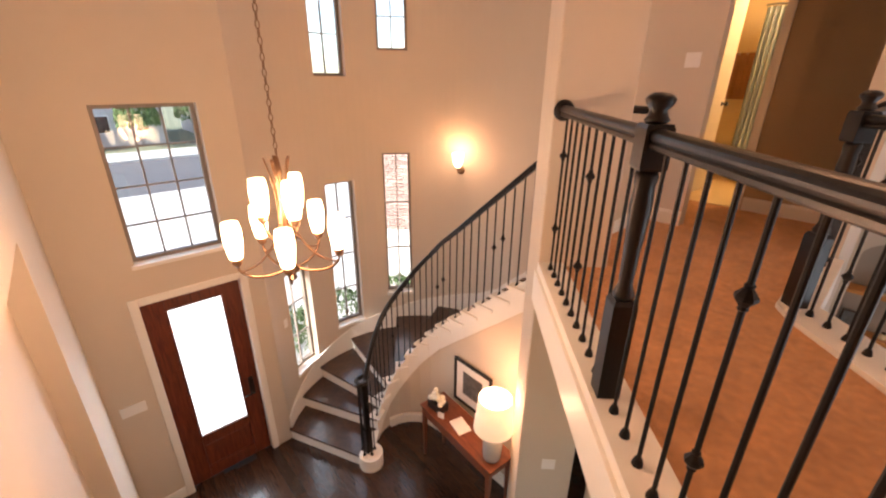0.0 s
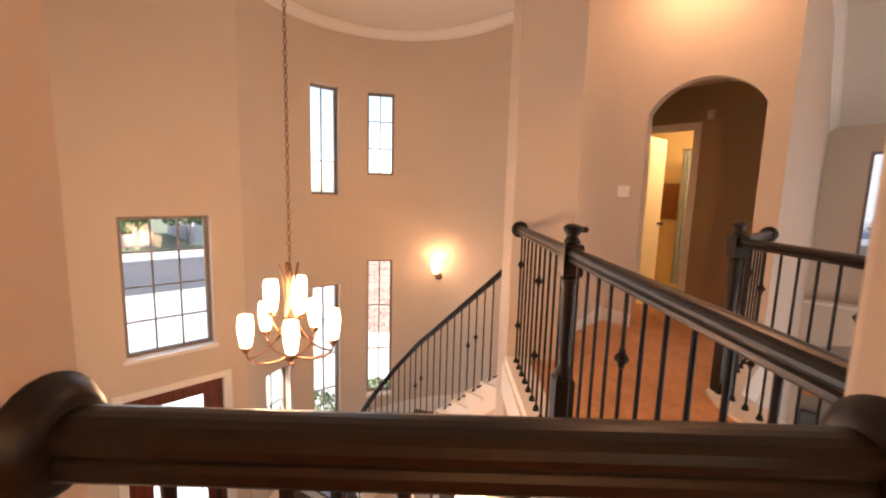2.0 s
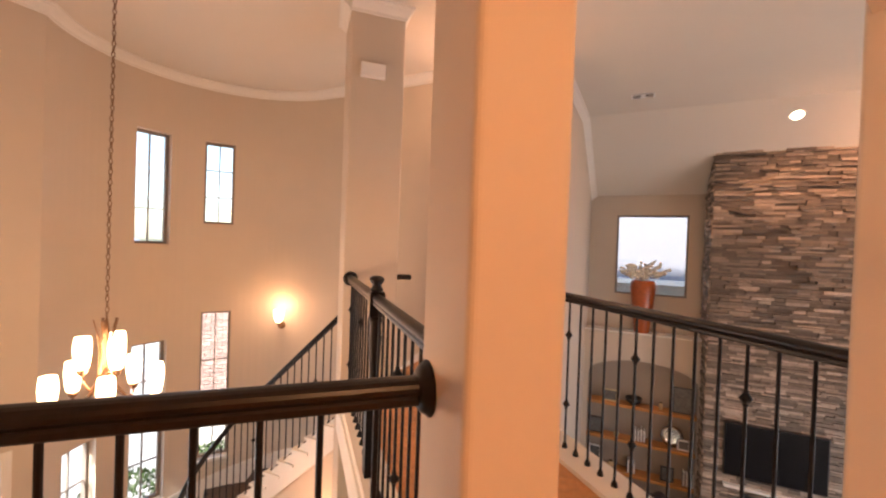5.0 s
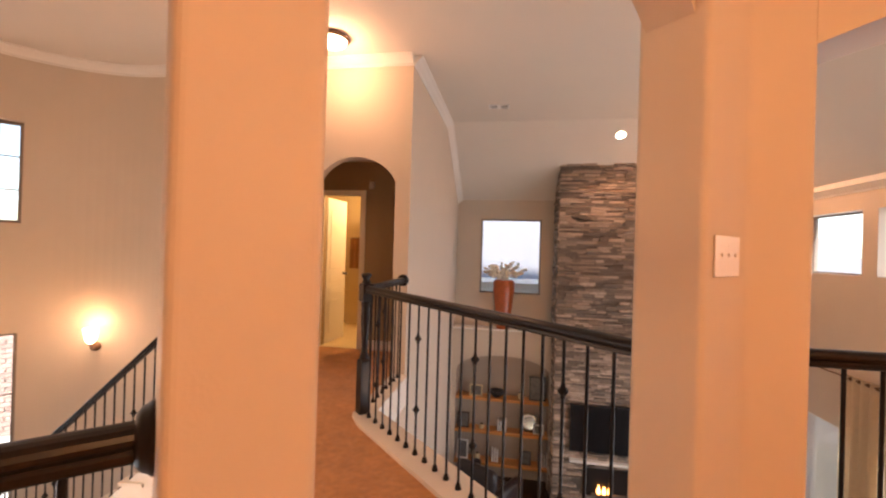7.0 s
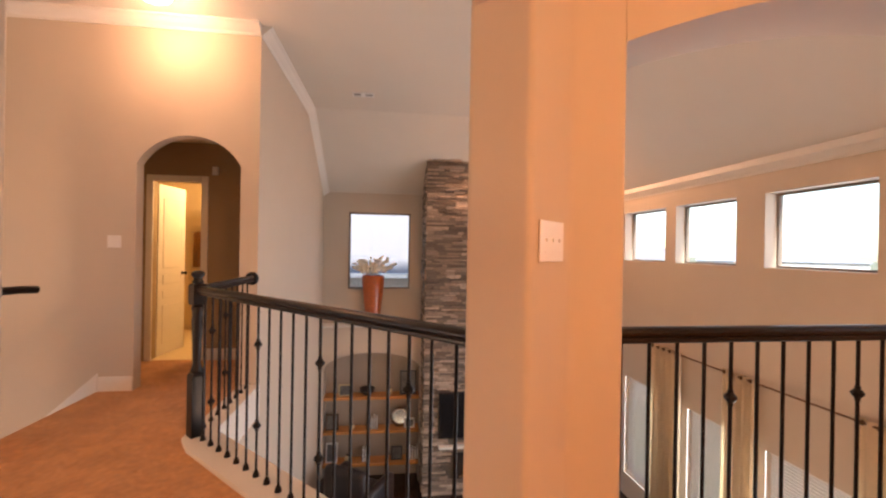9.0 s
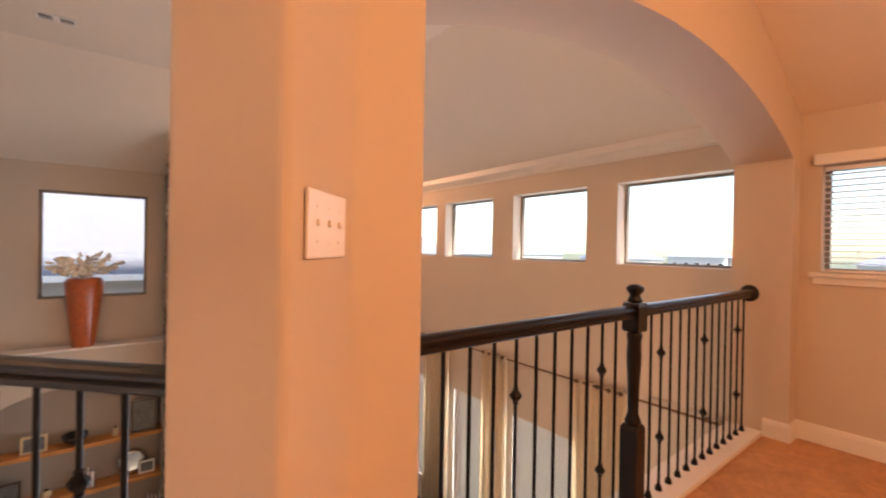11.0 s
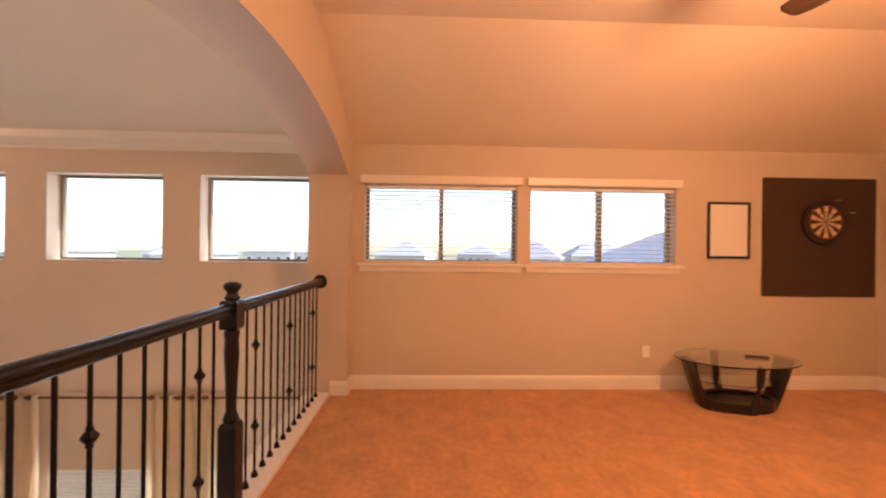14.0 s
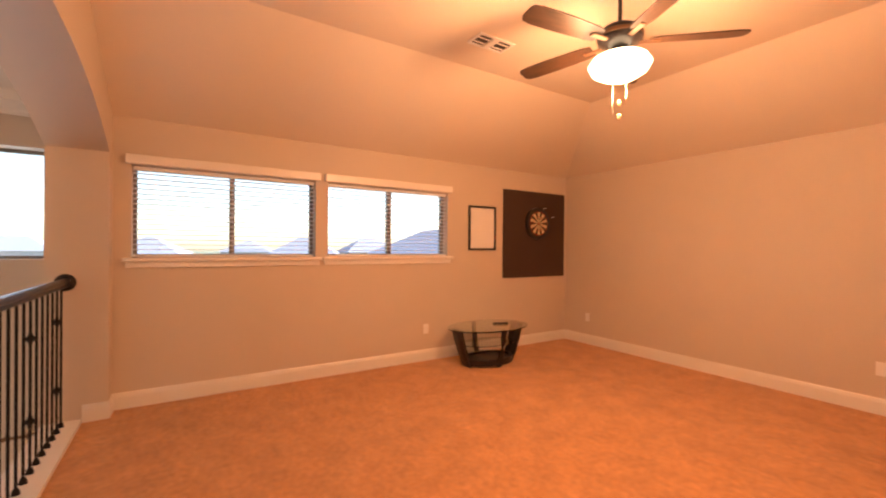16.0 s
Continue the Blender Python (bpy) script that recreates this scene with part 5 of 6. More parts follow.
# ---- loft things ----
def fan():
    x, y = 3.10, -0.37
    f = thing("ceiling_fan", (x, y, -0.06), "dark five-blade ceiling fan with a lit bowl", "ceiling fan")
    part("canopy", lathe([(0.0, 3.03), (0.06, 3.028), (0.055, 2.98), (0.02, 2.96)], 20), M_BLACK, f, smooth=True)
    part("downrod", lathe([(0.011, 2.70), (0.011, 3.0)], 10), M_BLACK, f)
    part("motor", lathe([(0.02, 2.72), (0.06, 2.71), (0.11, 2.68), (0.125, 2.64), (0.12, 2.61), (0.07, 2.59), (0.05, 2.56), (0.0, 2.56)], 28), M_BLACK, f, "dark motor housing", True)
    part("band", lathe([(0.122, 2.655), (0.128, 2.65), (0.128, 2.635), (0.122, 2.63)], 28), M_BRONZE, f, smooth=True)
    blade = bmesh.new()
    prof = [(0.16, 0.045), (0.22, 0.058), (0.45, 0.066), (0.60, 0.066), (0.655, 0.055), (0.67, 0.03)]
    prism([(r, w) for r, w in prof] + [(r, -w) for r, w in prof[::-1]], -0.003, 0.003, blade)
    bmesh.ops.transform(blade, matrix=pose(0, 0, 0, 11, 0, 0), verts=blade.verts)
    bm_ = mesh_of("blade", blade, M_FAN)
    iron = mesh_of("blade_iron", box(0.09, 0.22, -0.018, 0.018, -0.012, -0.004, 0.003), M_BRONZE)
    for i in range(5):
        m = pose(0, 0, 2.615, 0, 0, -132 + 72 * i)
        share("blade", bm_, f, m)
        share("blade_iron", iron, f, m)
    part("light_fitter", lathe([(0.05, 2.565), (0.07, 2.55), (0.07, 2.53), (0.0, 2.53)], 20), M_BRONZE, f, smooth=True)
    sh = part("glass_bowl", lathe([(0.08, 2.535), (0.15, 2.515), (0.172, 2.48), (0.15, 2.44), (0.09, 2.405), (0.0, 2.39)], 28), M_SHADE, f, "frosted glass bowl, lit", True)
    sh.visible_shadow = False
    for dx, dy, z in ((0.03, 0.02, 2.20), (-0.03, -0.02, 2.28)):
        c = part("pull_chain", tube([(dx, dy, 2.40), (dx, dy, z)], 0.0018, 5), M_CHROME, f)
        part("pull_knob", lathe([(0.0, z - 0.04), (0.009, z - 0.035), (0.011, z - 0.01), (0.004, z), (0.0, z)], 10), M_CREAM, c, smooth=True)


fan()


def glass_table():
    t = thing("glass_coffee_table", (5.46, -1.31, 0), "oval glass coffee table on curved black legs", "table", turn=90)
    n = 40
    oval = lambda a, c: [(a * math.cos(2 * math.pi * i / n), c * math.sin(2 * math.pi * i / n)) for i in range(n)]
    part("glass_top", prism(oval(0.535, 0.345), 0.428, 0.440), M_TGLASS, t, "clear glass oval top")
    part("lower_glass", prism(oval(0.36, 0.22), 0.24, 0.248), M_TGLASS, t, "clear glass lower shelf")
    ringb = bmesh.new()
    sweep([(0.31 * math.cos(q), 0.20 * math.sin(q), 0.055) for q in np.linspace(0, 2 * math.pi, 41)], [(-0.02, -0.035), (0.02, -0.035), (0.02, 0.035), (-0.02, 0.035)], ringb)
    part("base_ring", ringb, M_BLACK, t)
    part("base_shelf", prism(oval(0.31, 0.20), 0.05, 0.066), M_BLACK, t)
    for q in (0.15, math.pi - 0.15, math.pi + 0.15, -0.15, math.pi / 2, -math.pi / 2):
        c, s = math.cos(q), math.sin(q)
        side = abs(s) < 0.5
        w = 0.05 if side else 0.03
        path = [(0.31 * c, 0.20 * s, 0.0), (0.37 * c, 0.24 * s, 0.15), (0.42 * c, 0.275 * s, 0.30), (0.455 * c, 0.29 * s, 0.427)]
        part("leg", sweep(path, [(-w, -0.014), (w, -0.014), (w, 0.014), (-w, 0.014)]), M_BLACK, t)
    r = thing("remote_control", (5.46, -1.50, 0.4405), "black remote control lying on the glass table", "remote", turn=70)
    part("body", box(-0.09, 0.09, -0.024, 0.024, 0, 0.02, 0.006), M_BLACK, r)
    part("buttons", box(-0.07, 0.05, -0.014, 0.014, 0.0195, 0.0225, 0.002), M_FRAME, r)


glass_table()
picture("whiteboard", pose(LOFT_X, -1.555, 1.615, 90, 0, -90), 0.44, 0.57, 0.022, "small white board in a black frame", 0.0)
pen = thing("board_marker", (LOFT_X - 0.034, -1.75, 1.46), "black marker clipped to the white board frame", "marker")
part("barrel", lathe([(0.0, -0.05), (0.008, -0.05), (0.008, 0.03), (0.006, 0.05), (0.0, 0.05)], 10), M_BLACK, pen)
part("cap", lathe([(0.009, 0.02), (0.009, 0.05), (0.0, 0.055)], 10), M_RED, pen)

bd = thing("dartboard_backing", (0, 0, 0), "dark brown square backing board on the loft wall", "panel")
part("panel", box(LOFT_X - 0.02, LOFT_X - 0.001, -3.10, -1.91, 0.95, 2.16, 0.004), M_BROWN, bd)


def dartboard():
    d = thing("dartboard", (LOFT_X - 0.021, -2.53, 1.71), "round dartboard with red and cream segments", "dartboard")
    d.matrix_basis = pose(LOFT_X - 0.021, -2.53, 1.71, 90, 0, -90)
    part("rim", lathe([(0.0, 0.0), (0.228, 0.0), (0.228, 0.034), (0.172, 0.036), (0.172, 0.034), (0.0, 0.034)], 40), M_BLACK, d)
    for i in range(20):
        a0, a1 = 2 * math.pi * (i - 0.5) / 20, 2 * math.pi * (i + 0.5) / 20
        for r0, r1, ma in ((0.017, 0.098, M_CREAM if i % 2 else M_BLACK), (0.098, 0.107, M_RED), (0.107, 0.160, M_CREAM if i % 2 else M_BLACK), (0.160, 0.169, M_RED)):
            part("segment", prism([(r0 * math.cos(a0), r0 * math.sin(a0)), (r1 * math.cos(a0), r1 * math.sin(a0)), (r1 * math.cos(a1), r1 * math.sin(a1)), (r0 * math.cos(a1), r0 * math.sin(a1))], 0.0362, 0.038), ma, d)
    part("bull", lathe([(0.0, 0.039), (0.016, 0.039), (0.016, 0.036)], 16), M_RED, d)
    for k, (x, y) in enumerate(((-0.19, 0.11), (0.19, 0.09), (0.03, 0.21))):
        q = part("dart", tube([(x, y, 0.03), (x, y, 0.12)], 0.004, 6), M_STEEL, d)
        part("flight", box(x - 0.018, x + 0.018, y - 0.001, y + 0.001, 0.10, 0.14), M_PAPER, q)


dartboard()


# ---- great room ----
def fireplace():
    f = thing("stone_fireplace", (0, 0, 0), "tall grey stacked stone fireplace with firebox", "fireplace")
    x0, x1, y = 2.39, 4.55, 8.50
    part("core", prism([(x0 + 0.03, y + 0.03), (x1, y + 0.03), (x1, GY - 0.002), (x0 + 0.03, GY - 0.002)], LOW, 3.10), M_STONEB, f)
    fb = (2.95, 3.77, LOW + 0.29, LOW + 0.77)
    rnd = random.Random(11)
    metre = []
    for i in range(12):
        b = bmesh.new()
        bmesh.ops.create_cube(b, size=1)
        for v in b.verts:
            v.co += Vector((rnd.uniform(-.02, .02), rnd.uniform(-.04, .04), rnd.uniform(-.06, .06)))
        metre.append(mesh_of("stone", b, M_STONE))
    z = LOW
    count = 0
    rest = bmesh.new()
    while z < 3.09:
        h = rnd.choice((0.028, 0.035, 0.042, 0.055))
        x = x0 - rnd.uniform(0, 0.02)
        while x < x1:
            w = rnd.uniform(0.09, 0.34)
            w = min(w, x1 - x + 0.01)
            d = rnd.uniform(0.05, 0.11)
            if not (x + w > fb[0] and x < fb[1] and z + h > fb[2] and z < fb[3]):
                m = Matrix.LocRotScale((x + w / 2, y + 0.05 - d / 2 + 0.02, z + h / 2), None, (w - 0.004, d + 0.04, h - 0.005))
                if count < 300 and z > 0.9 and x < 3.75:
                    share("stone", rnd.choice(metre), f, m)
                    count += 1
                else:
                    b = bmesh.new()
                    bmesh.ops.create_cube(b, size=1)
                    join(rest, b, m)
            x += w
        # the side towards the window
        yy = y
        while yy < GY - 0.1:
            w = min(rnd.uniform(0.12, 0.3), GY - yy - 0.005)
            b = bmesh.new()
            bmesh.ops.create_cube(b, size=1)
            join(rest, b, Matrix.LocRotScale((x0 + 0.02 - rnd.uniform(0, 0.03), yy + w / 2, z + h / 2), None, (0.07, w - 0.004, h - 0.005)))
            yy += w
        z += h
    tagged(part("stonework", rest, M_STONEJ, f), "", "", "", "stuff")
    part("firebox", box(fb[0], fb[1], y - 0.02, y + 0.035, fb[2], fb[3]), M_BLACK, f, "black firebox")
    for i in range(3):
        fx = 3.17 + 0.09 * i
        part("flame", lathe([(0.0, 0.0), (0.03, 0.02), (0.035, 0.06), (0.018, 0.12), (0.0, 0.18 - 0.03 * (i % 2))], 10), M_FIRE, f, "small orange flame", True, pose(fx, y - 0.05, fb[2] + 0.04))
    part("log", tube([(3.05, y - 0.05, fb[2] + 0.035), (3.65, y - 0.06, fb[2] + 0.045)], 0.03), M_BARK, f)
    part("hearth_shelf", box(2.66, 4.3, y - 0.12, y - 0.012, LOW + 0.875, LOW + 0.92, 0.006), M_TRIM, f, "white mantel shelf")
    t = thing("television", (3.285, y - 0.06, LOW + 1.48), "black flat television on the stone chimney", "television")
    part("bezel", box(-0.64, 0.64, -0.03, 0.03, -0.42, 0.42, 0.01), M_BLACK, t)
    part("screen", box(-0.62, 0.62, -0.034, -0.028, -0.40, 0.40), M_SCREEN, t)
    part("bracket", box(-0.15, 0.15, 0.03, 0.06, -0.15, 0.15), M_BLACK, t)


fireplace()

SHELF_Z = (-1.47, -2.12, -2.74)
for z in SHELF_Z:
    s = thing("niche_shelf", (0, 0, 0), "honey stained wooden shelf in the arched niche", "shelf", "niche shelves")
    part("board", box(0.525, 2.335, 9.005, 9.288, z - 0.045, z, 0.004), M_SHELF, s)
    part("front_edge", box(0.525, 2.335, 8.99, 9.0045, z - 0.05, z + 0.003, 0.003), M_SHELF, s)


def small_frame(x, z, w, h, ma, label, lean=8):
    p = thing("photo_frame", (x, 9.10, z), label, "photo frame")
    p.matrix_basis = pose(x, 9.10, z, 90 - lean, 0, 0)
    for a, c, e, f in ((-w / 2, w / 2, 0, 0.025), (-w / 2, w / 2, h - 0.025, h), (-w / 2, -w / 2 + 0.025, 0.025, h - 0.025), (w / 2 - 0.025, w / 2, 0.025, h - 0.025)):
        part("frame", box(a, c, e, f, 0, 0.02), ma, p)
    part("photo", box(-w / 2 + 0.025, w / 2 - 0.025, 0.025, h - 0.025, 0.004, 0.012), M_PHOTO, p)


small_frame(0.92, SHELF_Z[0], 0.26, 0.22, M_CREAM, "cream photo frame on a niche shelf")
small_frame(2.12, SHELF_Z[0], 0.32, 0.46, M_BLACK, "black photo frame on a niche shelf")
small_frame(2.16, SHELF_Z[1], 0.20, 0.18, M_PAPER, "white photo frame on a niche shelf")
small_frame(0.68, SHELF_Z[2], 0.22, 0.36, M_PAPER, "white photo frame on a niche shelf")
small_frame(0.68, SHELF_Z[1], 0.24, 0.30, M_BROWN, "brown photo frame on a niche shelf")
small_frame(1.92, SHELF_Z[2], 0.22, 0.26, M_BLACK, "black photo frame on a niche shelf")
pl = thing("display_plate", (1.98, 9.18, SHELF_Z[1]), "round silver plate standing on a niche shelf", "plate")
part("disc", lathe([(0.0, 0.0), (0.12, 0.0), (0.18, 0.02), (0.185, 0.024), (0.12, 0.012), (0.0, 0.01)], 28), M_STEEL, pl, smooth=True, at=pose(0, 0, 0.185, 82, 0, 0))
part("stand", box(-0.06, 0.06, -0.03, 0.04, 0, 0.012), M_BLACK, pl)
bowl = thing("dark_bowl", (1.33, 9.14, SHELF_Z[0]), "low dark bowl on a niche shelf", "bowl")
part("bowl", lathe([(0.05, 0.0), (0.13, 0.06), (0.15, 0.13), (0.14, 0.13), (0.11, 0.06), (0.0, 0.02)], 20), M_BLACK, bowl, smooth=True)
part("foot", lathe([(0.05, 0.0), (0.055, 0.008), (0.0, 0.008)], 16), M_BLACK, bowl)
for x, k, n in ((1.38, 1, 4), (1.28, 2, 3), (2.18, 2, 4)):
    for i in range(n):
        bk = thing("book", (x + 0.05 * i, 9.14, SHELF_Z[k]), "dark hardback book standing on a niche shelf", "book", "shelf books")
        hgt = 0.19 + 0.025 * ((i * 5 + k) % 3)
        ma = (M_BROWN, M_BLACK, M_LEATHER, M_TABLE)[(i + k) % 4]
        part("cover", box(-0.02, 0.02, -0.07, 0.07, 0, hgt, 0.003), ma, bk)
        part("pages", box(-0.015, 0.015, -0.072, 0.066, 0.004, hgt + 0.0015), M_PAPER, bk)
for x, k, r, h in ((1.78, 0, 0.035, 0.12), (1.05, 1, 0.05, 0.09), (0.98, 2, 0.06, 0.12)):
    j = thing("shelf_jar", (x, 9.12, SHELF_Z[k]), "small cream jar on a niche shelf", "jar")
    part("jar", lathe([(r * 0.7, 0.0), (r, h * 0.3), (r, h * 0.7), (r * 0.5, h), (r * 0.4, h), (0.0, h * 0.9)], 16), M_CREAM, j, smooth=True)
    part("lid", lathe([(r * 0.55, h), (r * 0.5, h + 0.015), (0.0, h + 0.025)], 12), M_BROWN, j, smooth=True)

va = thing("tall_vase", (1.41, 9.13, -0.10), "tall amber vase of cream dried stems on the ledge", "vase")
part("vase_body", lathe([(0.0, 0.0), (0.125, 0.0), (0.13, 0.02), (0.165, 0.35), (0.215, 0.80), (0.218, 0.92), (0.195, 0.945), (0.198, 0.96), (0.18, 0.96), (0.175, 0.90), (0.0, 0.88)], 28), M_VASE, va, "amber glazed vase", True)
rnd = random.Random(5)
for i in range(20):
    a = rnd.uniform(0, 2 * math.pi)
    lean = rnd.uniform(0.05, 0.42)
    tip = Vector((lean * math.cos(a) * 1.15, lean * math.sin(a) * 0.35, 0.96 + rnd.uniform(0.16, 0.40) - lean * 0.25))
    st = part("stem", tube(smooth_line([Vector((0, 0, 0.89)), Vector((tip.x * 0.4, tip.y * 0.4, 0.97 + (tip.z - 0.96) * 0.6)), tip], 4), 0.003, 5), M_FEATHER, va)
    b = bmesh.new()
    for k in range(9):
        p = Vector((0, 0, 0.89)).lerp(tip, 0.5 + 0.06 * k) + Vector((rnd.uniform(-.03, .03), rnd.uniform(-.02, .02), rnd.uniform(0, .05)))
        c = bmesh.new()
        bmesh.ops.create_icosphere(c, subdivisions=1, radius=1)
        join(b, c, Matrix.LocRotScale(p, Euler((rnd.uniform(0, 3), rnd.uniform(0, 3), 0)), (0.022, 0.038, 0.062)))
    part("plume", b, M_FEATHER, st, smooth=True)

ac = thing("leather_armchair", (1.25, 8.10, LOW), "dark brown leather armchair with a rounded back", "armchair", turn=150)
part("seat", box(-0.36, 0.36, -0.35, 0.30, 0.22, 0.46, 0.05), M_LEATHER, ac, smooth=True)
bb = box(-0.40, 0.40, 0.24, 0.46, 0.20, 0.95, 0.10)
part("backrest", bb, M_LEATHER, ac, smooth=True)
for s in (-1, 1):
    part("armrest", box(s * 0.36, s * 0.52, -0.36, 0.40, 0.12, 0.66, 0.06), M_LEATHER, ac, smooth=True)
    for y in (-0.3, 0.36):
        part("leg", square_turned([(0.02, 0.0), (0.03, 0.14)]), M_BLACK, ac, at=pose(s * 0.42, y, 0))

rod = thing("curtain_rod", (0, 0, 0), "long dark curtain rod above the great room windows", "curtain rod")
part("rod", tube([(6.03, 2.72, -0.13), (6.03, 8.4, -0.13)], 0.012), M_BRONZE, rod)
for y in (2.72, 8.4):
    part("finial", lathe([(0.0, -0.03), (0.024, -0.015), (0.024, 0.015), (0.0, 0.03)], 12), M_BRONZE, rod, smooth=True, at=pose(6.03, y, -0.13, 90, 0, 0))
for y in (2.9, 4.1, 5.6, 7.1):
    part("bracket", box(6.03, CWX - 0.001, y - 0.008, y + 0.008, -0.15, -0.12), M_BRONZE, rod)
for y0, y1 in ((6.60, 7.30), (5.32, 5.84), (3.60, 4.27), (2.66, 2.80)):
    cu = thing("window_curtain", (6.03, y0, 0), "cream grommet curtain hanging from the dark rod", "curtain", "great room curtains", turn=90)
    part("cloth", pleats(0.0, y1 - y0, LOW + 0.02, -0.09, max(1, int((y1 - y0) / 0.12)), 0.04), M_CURTAIN, cu, smooth=True)
    n = max(1, int((y1 - y0) / 0.12))
    for i in range(n * 2):
        part("grommet", lathe([(0.016, -0.004), (0.026, -0.003), (0.026, 0.003), (0.016, 0.004)], 12), M_BRONZE, cu, at=pose((i + 0.5) * (y1 - y0) / (n * 2), 0, -0.13, 0, 90, 0))

# ---- outdoors ----
gx = bmesh.new()
prism([(-400, -400), (400, -400), (400, 400), (-400, 400)], LOW - 0.9, LOW - 0.32, gx)
solid("ground", gx, M_GRASS, "green lawn and lots around the house", "ground", "structure")
solid("pavement_front", box(-20.3, -3.98, -14, 20, LOW - 0.319, LOW - 0.15), M_PAVE, "pale concrete walk before the house", "pavement", "structure")

solid("road_front", box(-30, -20.4, -60, 60, LOW - 0.319, LOW - 0.22), M_ROAD, "grey asphalt street before the house", "road", "structure")
solid("pavement_far", box(-33.5, -30.05, -60, 60, LOW - 0.319, LOW - 0.12), M_PAVE, "pale concrete sidewalk across the street", "pavement", "structure")


def house(x, y, w, d, h, roof, turn, name="house", label="distant house with a grey hipped roof", wall=None, tiles=None):
    o = thing(name, (x, y, LOW - 0.32), label, "house", "far houses", turn=turn)
    part("wall", box(-w / 2, w / 2, -d / 2, d / 2, 0, h), wall or M_SIDING, o)
    b = bmesh.new()
    e = 0.5
    lo = [b.verts.new(p) for p in ((-w / 2 - e, -d / 2 - e, h), (w / 2 + e, -d / 2 - e, h), (w / 2 + e, d / 2 + e, h), (-w / 2 - e, d / 2 + e, h))]
    k = min(d, w) * 0.45
    hi = [b.verts.new(p) for p in ((-w / 2 + k, 0, h + roof), (w / 2 - k, 0, h + roof))]
    b.faces.new((lo[0], lo[1], hi[1], hi[0]))
    b.faces.new((lo[1], lo[2], hi[1]))
    b.faces.new((lo[2], lo[3], hi[0], hi[1]))
    b.faces.new((lo[3], lo[0], hi[0]))
    b.faces.new(lo)
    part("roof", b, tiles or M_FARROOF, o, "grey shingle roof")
    for i in range(int(w / 2.4)):
        q = part("window", box(-w / 2 + 1 + 2.4 * i, -w / 2 + 2 + 2.4 * i, -d / 2 - 0.03, -d / 2 + 0.01, 0.9, 2.2), M_PAPER, o)
        part("pane", box(-w / 2 + 1.08 + 2.4 * i, -w / 2 + 1.92 + 2.4 * i, -d / 2 - 0.04, -d / 2 - 0.031, 0.98, 2.12), M_SCREEN, q)
    return o


rnd = random.Random(21)
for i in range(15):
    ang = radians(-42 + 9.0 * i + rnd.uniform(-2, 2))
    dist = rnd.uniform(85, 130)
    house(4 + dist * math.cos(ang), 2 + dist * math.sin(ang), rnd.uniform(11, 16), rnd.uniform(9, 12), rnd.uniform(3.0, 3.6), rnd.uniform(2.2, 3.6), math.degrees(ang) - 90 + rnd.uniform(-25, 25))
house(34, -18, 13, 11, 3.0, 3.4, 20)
nb = house(1.5, 19.5, 20, 12, 4.05, 5.8, 180, "neighbour_house", "neighbour house with a grey shingle roof", M_SIDING, M_SHINGLE)
part("gutter", box(-10.5, 10.5, 6.5, 6.62, 3.97, 4.1), M_PAPER, nb, "white eaves gutter")
house(-44, 0, 15, 10, 3.4, 3.2, 90, "neighbour_house", "pale neighbour house across the street", M_SIDING)
house(-44, 17, 13, 10, 3.2, 3.4, 90, "neighbour_house", "pale neighbour house across the street", M_SIDING)


bw_ = thing("brick_garden_wall", (0, 0, 0), "pale brick side wall of the wing", "wall")
part("mortar_core", prism([(-7.1, 5.5), (-4.7, 7.7), (-4.85, 7.85), (-7.25, 5.65)], LOW - 0.32, 0.62), M_MORTAR, bw_)
br = mesh_of("brick", box(-0.10, 0.10, -0.02, 0.02, -0.033, 0.033), M_BRICK)
d = Vector((2.4, 2.2)).normalized()
tb = math.degrees(math.atan2(2.2, 2.4))
nb = 0
for r in range(30):
    for c in range(10):
        s = 0.12 + 0.22 * c + (0.11 if r % 2 else 0)
        share("brick", br, bw_, pose(-7.1 + d.x * s, 5.5 + d.y * s, -1.72 + 0.078 * r, 0, 0, tb))


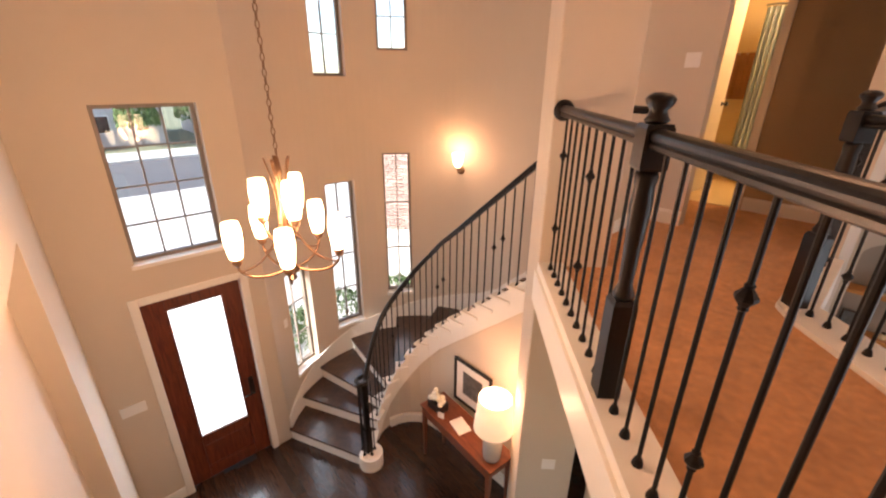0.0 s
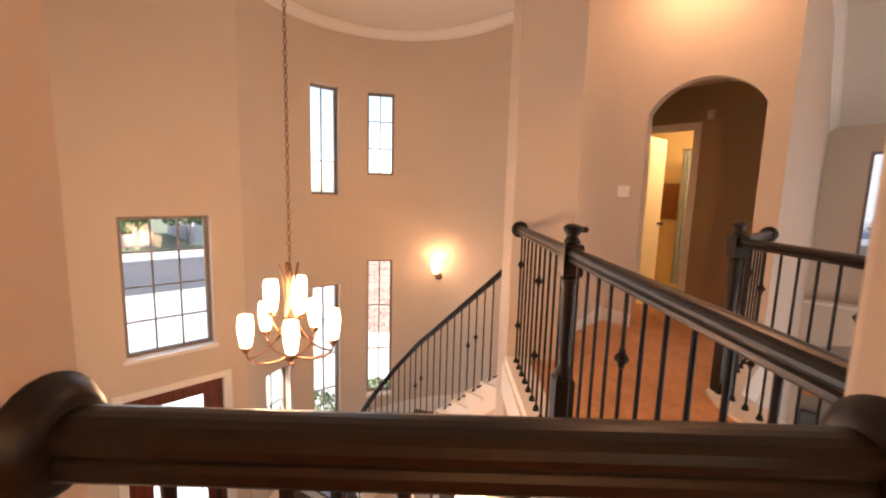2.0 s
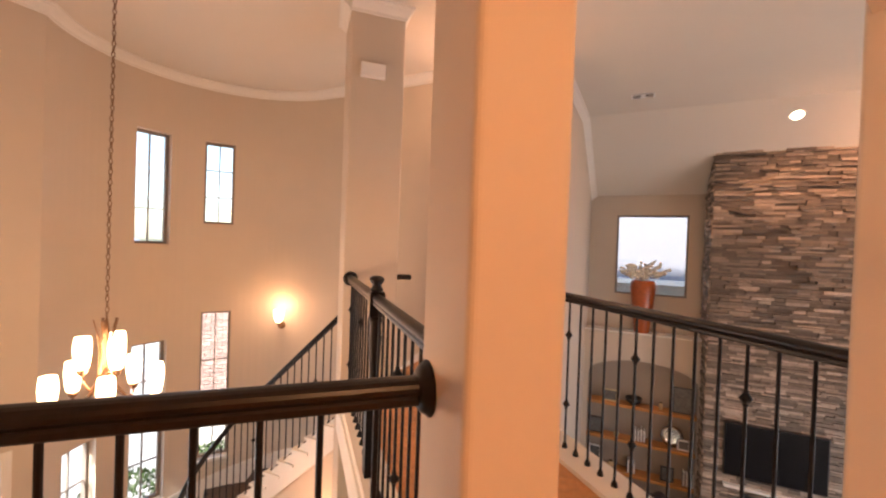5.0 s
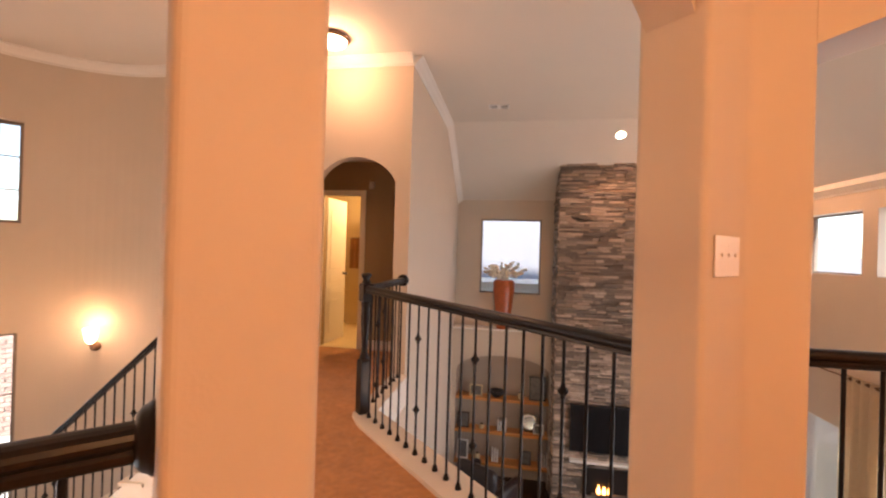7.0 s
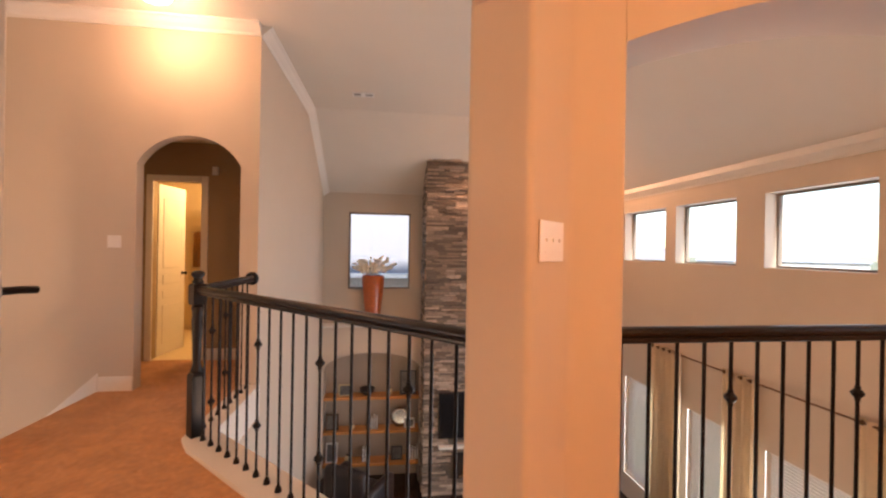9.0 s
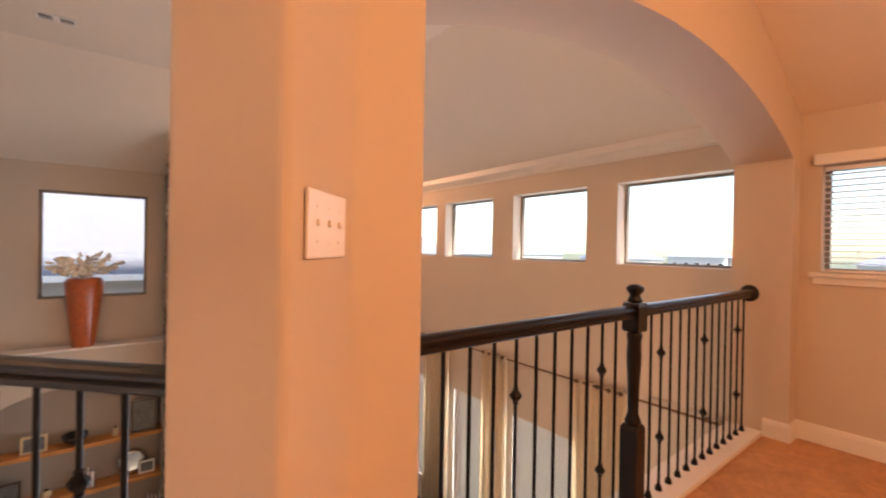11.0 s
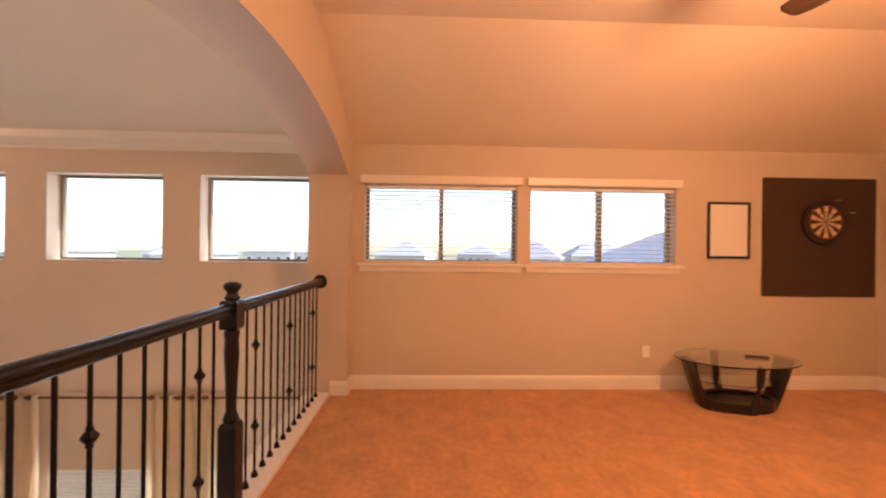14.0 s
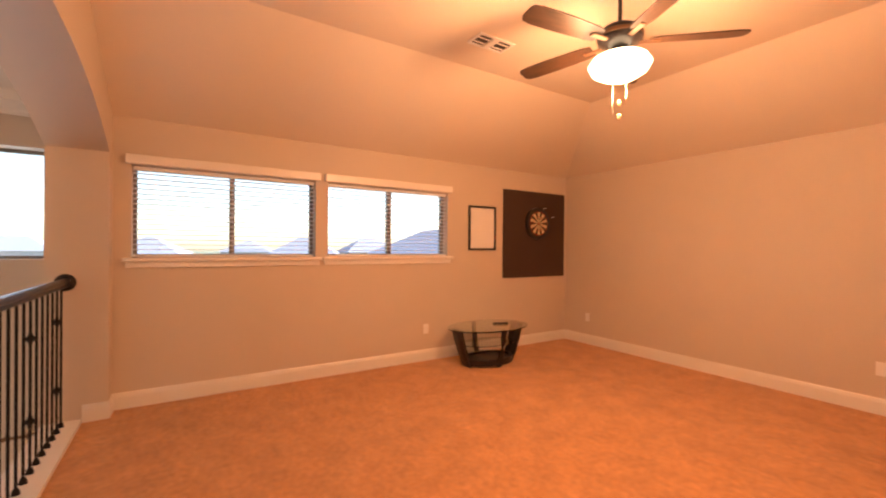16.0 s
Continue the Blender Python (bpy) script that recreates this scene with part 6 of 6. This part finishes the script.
def shrub(x, y, r, h, seed, leaf=1.0):
    s = thing("garden_shrub", (x, y, LOW - 0.32), "leafy green shrub outside the stair windows", "shrub", "front shrubs")
    q = random.Random(seed)
    for i in range(5):
        a = q.uniform(0, 6.28)
        part("branch", tube([(0, 0, 0), (r * 0.4 * math.cos(a), r * 0.4 * math.sin(a), h * 0.7)], 0.015, 5), M_BARK, s)
    b = bmesh.new()
    for i in range(900):
        a, e = q.uniform(0, 6.28), q.uniform(-0.2, 1.0)
        rr = r * (0.55 + 0.5 * q.random() ** 0.5) * math.sqrt(max(0.05, 1 - e * e))
        p = Vector((rr * math.cos(a), rr * math.sin(a), h * 0.55 + h * 0.5 * e + q.uniform(-.05, .05)))
        m = Matrix.LocRotScale(p, Euler((q.uniform(0, 6), q.uniform(0, 6), q.uniform(0, 6))), (leaf, leaf, leaf))
        v = [b.verts.new(m @ Vector(c)) for c in ((-0.05, 0, 0), (0, -0.022, 0.006), (0.055, 0, 0), (0, 0.022, 0.006))]
        b.faces.new(v)
    tagged(part("leaves", b, M_LEAF, s), "", "", "", "stuff")


for k, (x, y, r, h) in enumerate(((-5.4, 4.0, 0.7, 1.2), (-5.9, 3.1, 0.6, 1.0), (-5.3, 5.3, 0.6, 1.1), (-7.4, 0.4, 0.8, 1.3))):
    shrub(x, y, r, h, k)
for k, (x, y, r, h) in enumerate(((-37, 5.6, 1.3, 3.4), (-37.5, 2.0, 1.0, 2.0), (-37, 9.5, 1.5, 4.2), (-37.2, -2.5, 1.2, 2.4))):
    shrub(x, y, r, h, 20 + k, 4.0)

# ---- floor boards, last ----
fbm = thing("floor_boards", (0, 0, 0), "dark stained wooden floor boards in the foyer", "floor", kind="structure")
rnd = random.Random(8)
plank = [mesh_of("plank", box(-l / 2, l / 2, -0.0615, 0.0615, -0.011, 0.0, 0.0015), M_FLOOR) for l in (0.9, 1.2, 1.5)]
for r in range(36):
    y = 0.95 + 0.125 * r
    x = -3.75 - rnd.uniform(0, 0.2)
    while x < 0.6:
        k = rnd.randrange(3)
        l = (0.9, 1.2, 1.5)[k]
        share("plank", plank[k], fbm, pose(x + l / 2, y, LOW))
        x += l + 0.002
solid("floor_great_room", box(0.7, 6.2, 2.6, 9.4, LOW - 0.011, LOW), M_FLOOR, "dark wooden great room floor", "floor", "structure")
